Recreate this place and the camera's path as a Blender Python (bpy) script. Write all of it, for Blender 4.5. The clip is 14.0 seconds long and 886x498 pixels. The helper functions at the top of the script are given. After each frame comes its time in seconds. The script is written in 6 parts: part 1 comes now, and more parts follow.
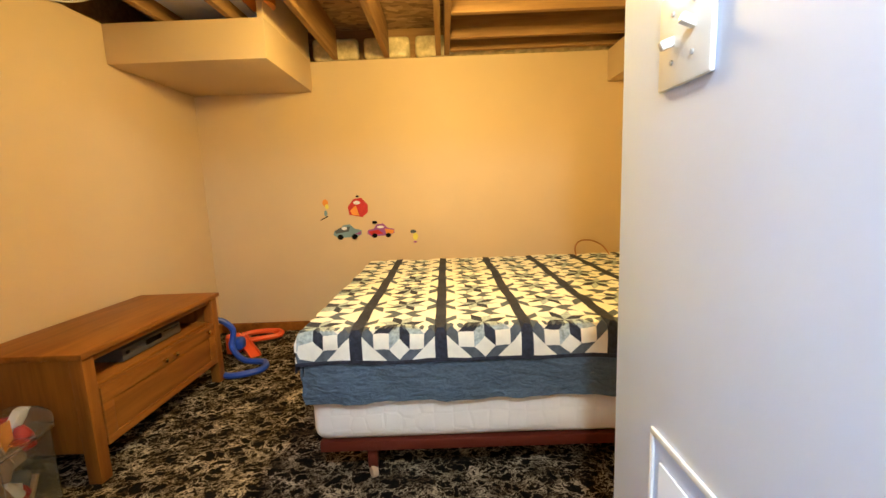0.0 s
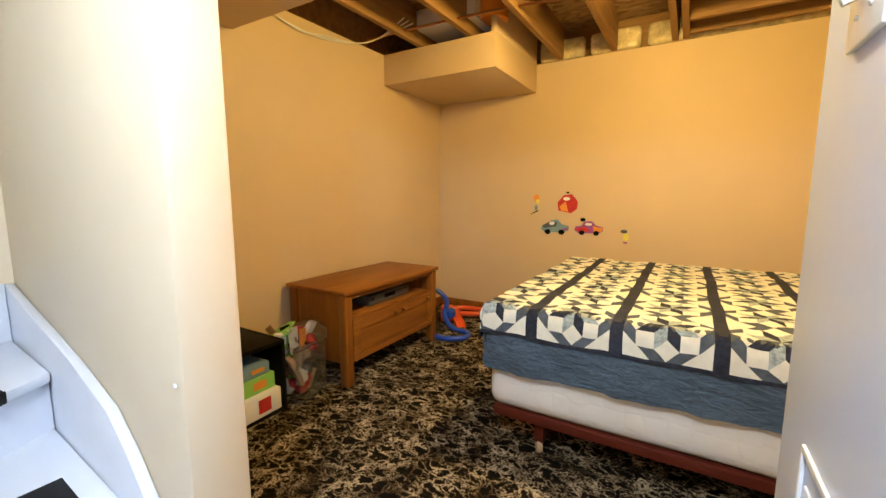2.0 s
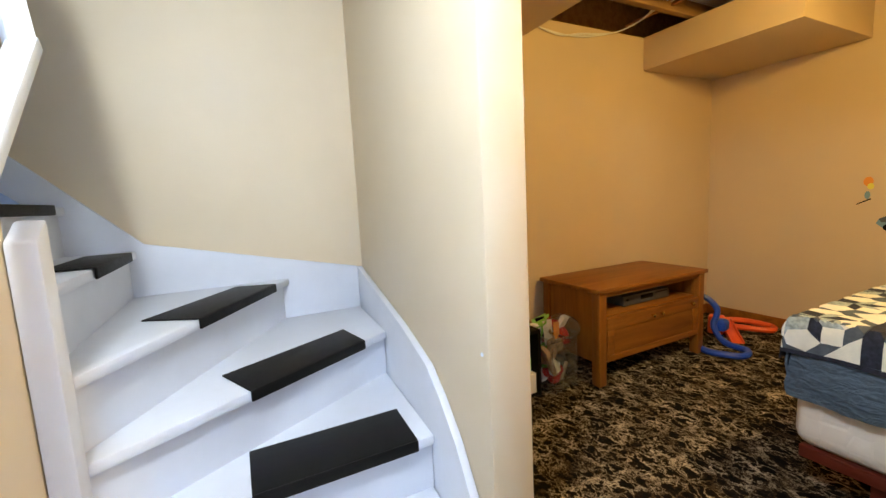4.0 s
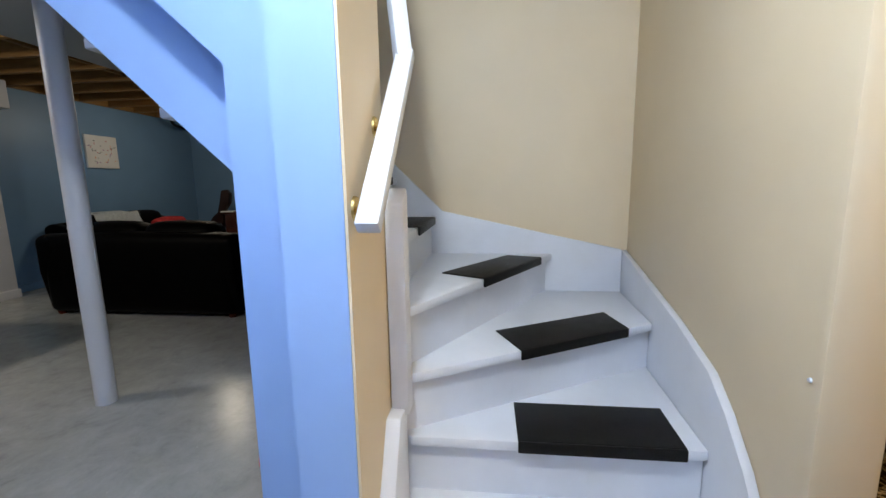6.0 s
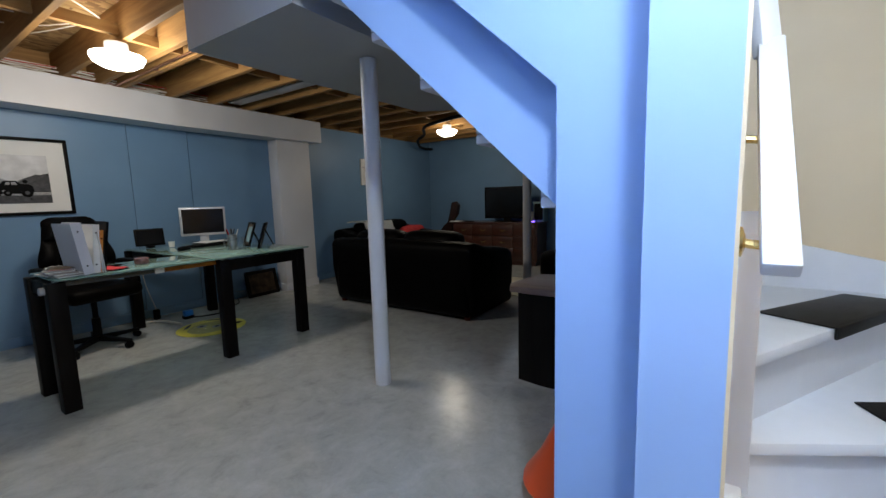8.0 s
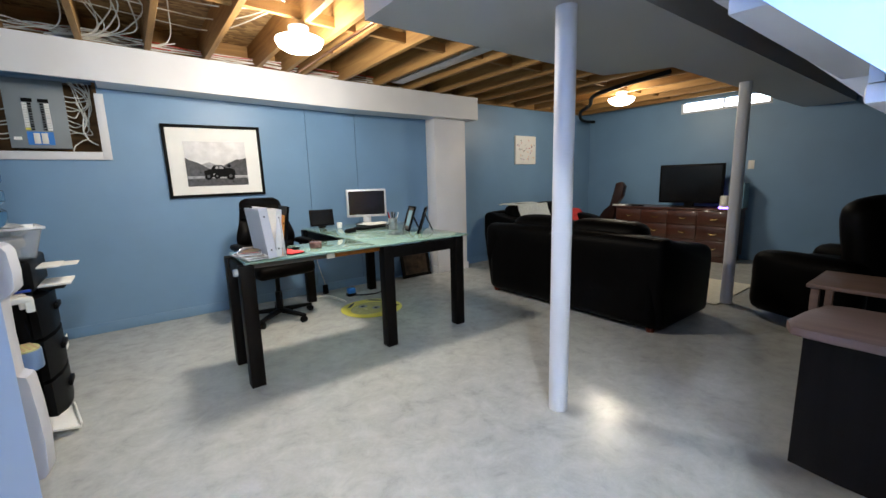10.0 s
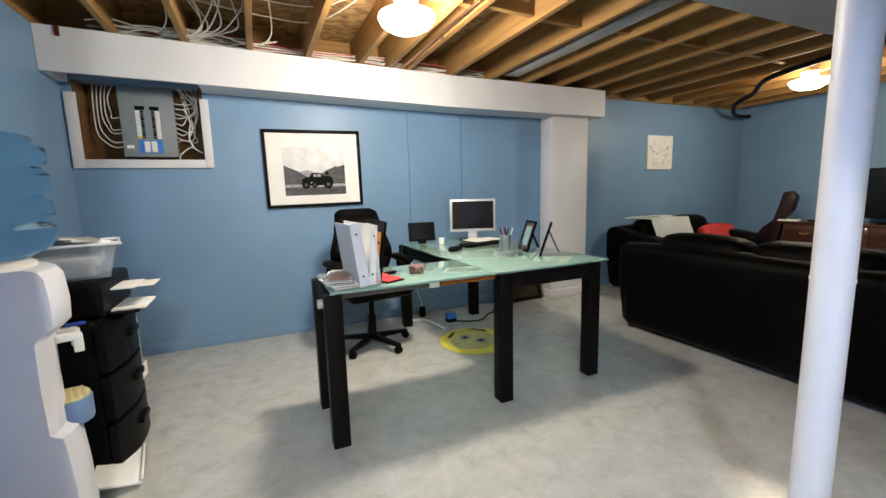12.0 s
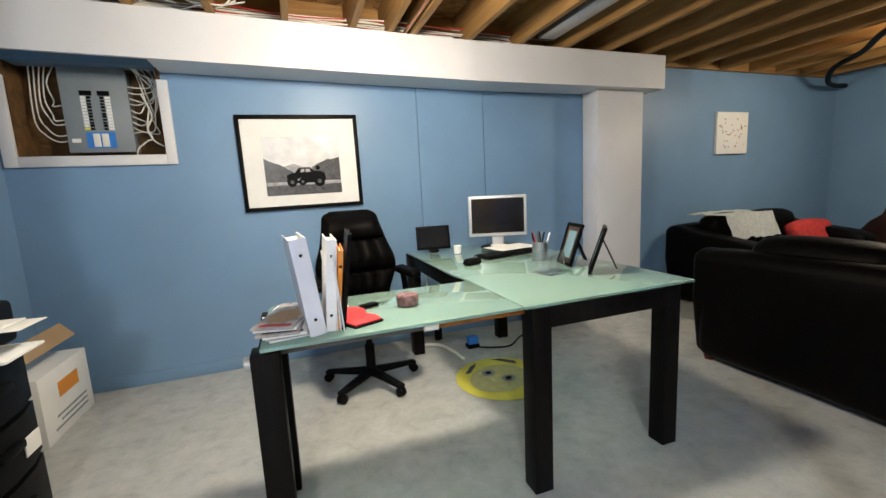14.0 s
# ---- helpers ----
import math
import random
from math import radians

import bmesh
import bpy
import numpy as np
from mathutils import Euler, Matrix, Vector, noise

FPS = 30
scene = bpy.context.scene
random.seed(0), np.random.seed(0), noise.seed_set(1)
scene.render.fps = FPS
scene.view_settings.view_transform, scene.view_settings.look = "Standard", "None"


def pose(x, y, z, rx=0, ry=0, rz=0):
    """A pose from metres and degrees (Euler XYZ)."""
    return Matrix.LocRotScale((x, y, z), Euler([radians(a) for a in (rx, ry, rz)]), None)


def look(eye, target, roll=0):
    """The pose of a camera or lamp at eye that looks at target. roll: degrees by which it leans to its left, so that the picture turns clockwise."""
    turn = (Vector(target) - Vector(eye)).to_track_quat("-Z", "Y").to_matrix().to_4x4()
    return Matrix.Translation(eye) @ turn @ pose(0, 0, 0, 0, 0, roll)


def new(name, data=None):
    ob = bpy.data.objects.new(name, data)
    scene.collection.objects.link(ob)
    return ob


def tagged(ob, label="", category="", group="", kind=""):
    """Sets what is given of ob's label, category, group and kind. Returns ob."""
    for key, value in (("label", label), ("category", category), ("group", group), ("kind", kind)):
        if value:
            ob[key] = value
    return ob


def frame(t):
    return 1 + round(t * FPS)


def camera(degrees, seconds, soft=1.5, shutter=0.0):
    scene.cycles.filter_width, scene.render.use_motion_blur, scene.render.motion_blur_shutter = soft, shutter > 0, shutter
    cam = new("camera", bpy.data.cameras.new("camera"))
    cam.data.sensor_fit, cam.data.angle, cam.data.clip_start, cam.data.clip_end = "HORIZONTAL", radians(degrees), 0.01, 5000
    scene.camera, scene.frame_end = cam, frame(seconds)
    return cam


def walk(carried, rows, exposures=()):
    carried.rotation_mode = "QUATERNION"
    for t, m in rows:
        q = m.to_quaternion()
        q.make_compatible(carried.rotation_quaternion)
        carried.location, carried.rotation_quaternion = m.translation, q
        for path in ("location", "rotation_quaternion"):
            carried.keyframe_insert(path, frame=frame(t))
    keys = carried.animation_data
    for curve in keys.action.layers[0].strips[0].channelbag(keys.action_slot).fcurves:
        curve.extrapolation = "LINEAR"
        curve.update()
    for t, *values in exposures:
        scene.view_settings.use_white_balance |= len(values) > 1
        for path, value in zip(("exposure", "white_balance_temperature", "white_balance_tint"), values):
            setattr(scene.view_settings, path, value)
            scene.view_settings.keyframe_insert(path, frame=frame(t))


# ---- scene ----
cam = camera(94.7, 14.0)
PATH = [
    (0, (-0.196, -0.18, 1.139), (-0.212, 1.799, 0.854), -2.2),
    (0.5, (-0.124, -0.214, 1.123), (-0.403, 1.747, 0.85), -1.7),
    (1, (-0.069, -0.238, 1.12), (-0.609, 1.668, 0.846), -0.9),
    (1.5, (-0.032, -0.257, 1.11), (-0.815, 1.564, 0.844), -0.5),
    (2, (-0.038, -0.277, 1.094), (-1.059, 1.422, 0.833), -0.0),
    (2.5, (-0.049, -0.306, 1.101), (-1.296, 1.235, 0.836), -0.4),
    (3, (-0.044, -0.316, 1.086), (-1.512, 1.02, 0.844), -1.3),
    (3.2, (-0.062, -0.333, 1.102), (-1.599, 0.922, 0.856), -1.7),
    (5.3, (-0.076, -0.442, 1.095), (-2.051, -0.286, 0.826), -1.7),
    (5.5, (-0.076, -0.45, 1.099), (-2.055, -0.414, 0.81), -1.2),
    (6, (-0.072, -0.511, 1.104), (-2.036, -0.729, 0.795), -0.9),
    (6.5, (-0.065, -0.585, 1.116), (-1.984, -1.05, 0.798), -0.9),
    (7, (-0.071, -0.661, 1.118), (-1.916, -1.371, 0.816), -1.2),
    (7.5, (-0.064, -0.731, 1.13), (-1.814, -1.661, 0.86), -1.4),
    (8, (-0.059, -0.806, 1.142), (-1.705, -1.915, 0.898), -1.6),
    (8.5, (-0.088, -0.917, 1.156), (-1.632, -2.165, 0.91), -1.4),
    (10.8, (-0.276, -1.513, 1.209), (-1.286, -3.209, 0.885), -1.7),
    (11, (-0.288, -1.579, 1.199), (-1.261, -3.299, 0.891), -1.6),
    (11.5, (-0.325, -1.755, 1.2), (-1.217, -3.521, 0.909), -1.2),
    (12, (-0.417, -1.936, 1.2), (-1.228, -3.743, 0.92), -1.6),
    (12.5, (-0.493, -2.083, 1.185), (-1.23, -3.925, 0.934), -2.1),
    (13, (-0.576, -2.255, 1.19), (-1.267, -4.115, 0.939), -2.3),
    (13.5, (-0.674, -2.414, 1.183), (-1.324, -4.286, 0.917), -2.6),
    (14, (-0.822, -2.552, 1.185), (-1.478, -4.419, 0.896), -2.9),
]
walk(cam, [(t, look(eye, target, roll)) for t, eye, target, roll in PATH],
     [(0, 0.87, 6250, 10), (1.5, 0.77, 6350, 10), (3.2, 0.55, 6600, 10), (5.3, 0.06, 6520, 10), (6.5, -0.3, 6550, 10), (7.5, -0.36, 6450, 10), (8.7, 0.27, 6150, 10), (10.8, 1.34, 6700, 10), (14, 1.3, 6900, 10)])

# ---- light ----
world = bpy.data.worlds.new("world")
scene.world = world
world.use_nodes = True
sky = world.node_tree.nodes.new("ShaderNodeTexSky")
sky.sky_type, sky.sun_disc, sky.sun_elevation, sky.sun_rotation = "NISHITA", False, radians(40), radians(200)
world.node_tree.nodes["Background"].inputs["Strength"].default_value = 0.12
world.node_tree.links.new(sky.outputs[0], world.node_tree.nodes["Background"].inputs[0])


def lamp(name, place, watts, colour, size=0.08):
    data = bpy.data.lights.new(name, "POINT")
    data.energy, data.color, data.shadow_soft_size = watts, colour, size
    ob = new(name, data)
    ob.location = place
    return ob


lamp("bedroom_bulb", (-0.20, 1.48, 2.07), 63, (1.0, 0.69, 0.21), 0.10)
lamp("landing_bulb", (-0.20, -0.68, 2.10), 53, (0.80, 0.92, 1.0), 0.06)
lamp("office_bulb", (-1.23, -4.14, 2.04), 29, (1.0, 0.92, 0.80), 0.09)
lamp("lounge_bulb", (-5.23, -4.16, 2.08), 11, (1.0, 0.86, 0.64), 0.13)


# ---- materials ----
def nodes_of(name):
    m = bpy.data.materials.new(name)
    m.use_nodes = True
    return m, m.node_tree.nodes, m.node_tree.links, m.node_tree.nodes["Principled BSDF"]


def coords(n, l, scale=(1, 1, 1)):
    tc = n.new("ShaderNodeTexCoord")
    mp = n.new("ShaderNodeMapping")
    mp.inputs["Scale"].default_value = scale
    l.new(tc.outputs["Object"], mp.inputs["Vector"])
    return mp.outputs["Vector"]


def ramp(n, l, source, stops):
    r = n.new("ShaderNodeValToRGB")
    while len(r.color_ramp.elements) < len(stops):
        r.color_ramp.elements.new(0.5)
    for e, (p, c) in zip(r.color_ramp.elements, stops):
        e.position, e.color = p, (*c, 1)
    l.new(source, r.inputs["Fac"])
    return r.outputs["Color"]


def bump(n, l, bsdf, height, strength, distance=0.002):
    b = n.new("ShaderNodeBump")
    b.inputs["Strength"].default_value, b.inputs["Distance"].default_value = strength, distance
    l.new(height, b.inputs["Height"])
    l.new(b.outputs["Normal"], bsdf.inputs["Normal"])


def noise_tex(n, l, vec, scale, detail=4, rough=0.55, distort=0.0):
    t = n.new("ShaderNodeTexNoise")
    t.inputs["Scale"].default_value, t.inputs["Detail"].default_value = scale, detail
    t.inputs["Roughness"].default_value, t.inputs["Distortion"].default_value = rough, distort
    l.new(vec, t.inputs["Vector"])
    return t.outputs["Fac"]


def shade(c, k):
    return tuple(min(1, v * k) for v in c)


def plain(name, colour, rough=0.5, metal=0.0, vary=0.12, scale=6.0, grain=0.15, grain_scale=160.0, coat=0.0, ior=1.45):
    """Paint, plastic, leather or metal: a broad mottle, a fine grain and a patchy gloss."""
    m, n, l, b = nodes_of(name)
    v = coords(n, l)
    f = noise_tex(n, l, v, scale, 5)
    l.new(ramp(n, l, f, [(0.3, shade(colour, 1 - vary)), (0.7, shade(colour, 1 + vary * 0.6))]), b.inputs["Base Color"])
    r = n.new("ShaderNodeMapRange")
    r.inputs["To Min"].default_value, r.inputs["To Max"].default_value = max(0.02, rough - 0.07), min(1, rough + 0.07)
    l.new(f, r.inputs["Value"])
    l.new(r.outputs[0], b.inputs["Roughness"])
    b.inputs["Metallic"].default_value, b.inputs["Coat Weight"].default_value = metal, coat
    b.inputs["IOR"].default_value = ior
    if grain:
        bump(n, l, b, noise_tex(n, l, v, grain_scale, 3), grain)
    return m


def wood(name, dark, light, axis=1, rough=0.45, scale=1.0, coat=0.0, ior=1.45):
    m, n, l, b = nodes_of(name)
    s = [14 * scale] * 3
    s[axis] = 1.1 * scale
    v = coords(n, l, s)
    f = noise_tex(n, l, v, 1.6, 6, 0.6, 0.6)
    l.new(ramp(n, l, f, [(0.25, dark), (0.5, tuple((a + c) / 2 for a, c in zip(dark, light))), (0.75, light)]), b.inputs["Base Color"])
    b.inputs["Roughness"].default_value, b.inputs["Coat Weight"].default_value = rough, coat
    b.inputs["IOR"].default_value = ior
    bump(n, l, b, noise_tex(n, l, v, 6, 4), 0.25)
    return m


def quilted(name, colour):
    """Ticking stitched in puffed cells."""
    m, n, l, b = nodes_of(name)
    v = coords(n, l)
    l.new(ramp(n, l, noise_tex(n, l, v, 8, 4), [(0.3, shade(colour, 0.92)), (0.7, colour)]), b.inputs["Base Color"])
    b.inputs["Roughness"].default_value = 0.8
    vo = n.new("ShaderNodeTexVoronoi")
    vo.feature = "DISTANCE_TO_EDGE"
    vo.inputs["Scale"].default_value, vo.inputs["Randomness"].default_value = 15, 0.35
    l.new(v, vo.inputs["Vector"])
    bump(n, l, b, ramp(n, l, vo.outputs["Distance"], [(0.0, (0, 0, 0)), (0.16, (1, 1, 1))]), 0.22, 0.005)
    return m


def crinkled(name, colour):
    """Washed cotton, puckered in short wavy rows between its stitches."""
    m, n, l, b = nodes_of(name)
    v = coords(n, l, (1, 1, 2.4))
    f = noise_tex(n, l, v, 17, 3, 0.5, 0.8)
    l.new(ramp(n, l, noise_tex(n, l, v, 60, 4), [(0.3, shade(colour, 0.8)), (0.7, shade(colour, 1.12))]), b.inputs["Base Color"])
    b.inputs["Roughness"].default_value, b.inputs["Specular IOR Level"].default_value = 0.9, 0.15
    bump(n, l, b, f, 0.55, 0.035)
    return m


def veined_carpet():
    """Dark brown carpet printed with pale crooked threads that join round dark patches."""
    m, n, l, b = nodes_of("veined_carpet")
    v = coords(n, l, (1.0, 1.25, 1.0))
    wob = n.new("ShaderNodeTexNoise")
    wob.inputs["Scale"].default_value, wob.inputs["Detail"].default_value, wob.inputs["Roughness"].default_value = 9, 5, 0.65
    l.new(v, wob.inputs["Vector"])
    push = n.new("ShaderNodeMix")
    push.data_type, push.blend_type = "RGBA", "LINEAR_LIGHT"
    push.inputs[0].default_value = 0.11
    l.new(v, push.inputs[6])
    l.new(wob.outputs["Color"], push.inputs[7])

    def threads(scale):
        t = n.new("ShaderNodeTexVoronoi")
        t.feature = "DISTANCE_TO_EDGE"
        t.inputs["Scale"].default_value = scale
        l.new(push.outputs[2], t.inputs["Vector"])
        d = n.new("ShaderNodeMath")
        d.operation, d.inputs[1].default_value = "DIVIDE", scale
        l.new(t.outputs["Distance"], d.inputs[0])
        return d.outputs[0]

    low = n.new("ShaderNodeMath")
    low.operation = "MINIMUM"
    l.new(threads(8.5), low.inputs[0])
    l.new(threads(14), low.inputs[1])
    patchy = n.new("ShaderNodeMath")
    patchy.operation = "MULTIPLY_ADD"
    patchy.inputs[1].default_value, patchy.inputs[2].default_value = 0.015, -0.0062
    l.new(noise_tex(n, l, v, 7, 4, 0.65), patchy.inputs[0])
    thin = n.new("ShaderNodeMath")
    thin.operation = "ADD"
    l.new(low.outputs[0], thin.inputs[0])
    l.new(patchy.outputs[0], thin.inputs[1])
    col = ramp(n, l, thin.outputs[0], [(0.0, (0.55, 0.45, 0.29)), (0.0018, (0.27, 0.195, 0.11)), (0.0038, (0.055, 0.036, 0.018)), (0.008, (0.016, 0.011, 0.007)), (0.016, (0.006, 0.005, 0.004))])
    l.new(col, b.inputs["Base Color"])
    b.inputs["Roughness"].default_value, b.inputs["Specular IOR Level"].default_value = 0.95, 0.03
    bump(n, l, b, noise_tex(n, l, v, 420, 2), 0.6, 0.004)
    return m


def marbled_vinyl():
    """Glossy grey sheet vinyl with soft cloudy marbling."""
    m, n, l, b = nodes_of("marbled_vinyl")
    v = coords(n, l)
    f = noise_tex(n, l, v, 7.5, 10, 0.74, 0.35)
    l.new(ramp(n, l, f, [(0.28, (0.33, 0.34, 0.325)), (0.45, (0.43, 0.44, 0.42)), (0.58, (0.485, 0.495, 0.475)), (0.75, (0.55, 0.56, 0.54))]), b.inputs["Base Color"])
    g = noise_tex(n, l, v, 26, 4, 0.6, 0.3)
    r = n.new("ShaderNodeMapRange")
    r.inputs["To Min"].default_value, r.inputs["To Max"].default_value = 0.14, 0.32
    l.new(g, r.inputs["Value"])
    l.new(r.outputs[0], b.inputs["Roughness"])
    bump(n, l, b, g, 0.22, 0.003)
    return m


def chip_board():
    """Oriented strand board: overlapping straw-coloured flakes."""
    m, n, l, b = nodes_of("chip_board")
    v = coords(n, l, (1, 2.2, 1))
    vo = n.new("ShaderNodeTexVoronoi")
    vo.inputs["Scale"].default_value = 16
    l.new(v, vo.inputs["Vector"])
    l.new(ramp(n, l, vo.outputs["Color"], [(0.1, (0.16, 0.082, 0.028)), (0.5, (0.30, 0.175, 0.065)), (0.9, (0.44, 0.28, 0.12))]), b.inputs["Base Color"])
    b.inputs["Roughness"].default_value = 0.75
    bump(n, l, b, vo.outputs["Distance"], 0.3)
    return m


def glass_of(name, colour, rough=0.03, transmission=1.0, ior=1.45):
    m, n, l, b = nodes_of(name)
    b.inputs["Base Color"].default_value = (*colour, 1)
    b.inputs["Roughness"].default_value, b.inputs["Transmission Weight"].default_value = rough, transmission
    b.inputs["IOR"].default_value = ior
    return m


def glow(name, colour, strength):
    m, n, l, b = nodes_of(name)
    b.inputs["Base Color"].default_value = (*colour, 1)
    b.inputs["Emission Color"].default_value, b.inputs["Emission Strength"].default_value = (*colour, 1), strength
    return m


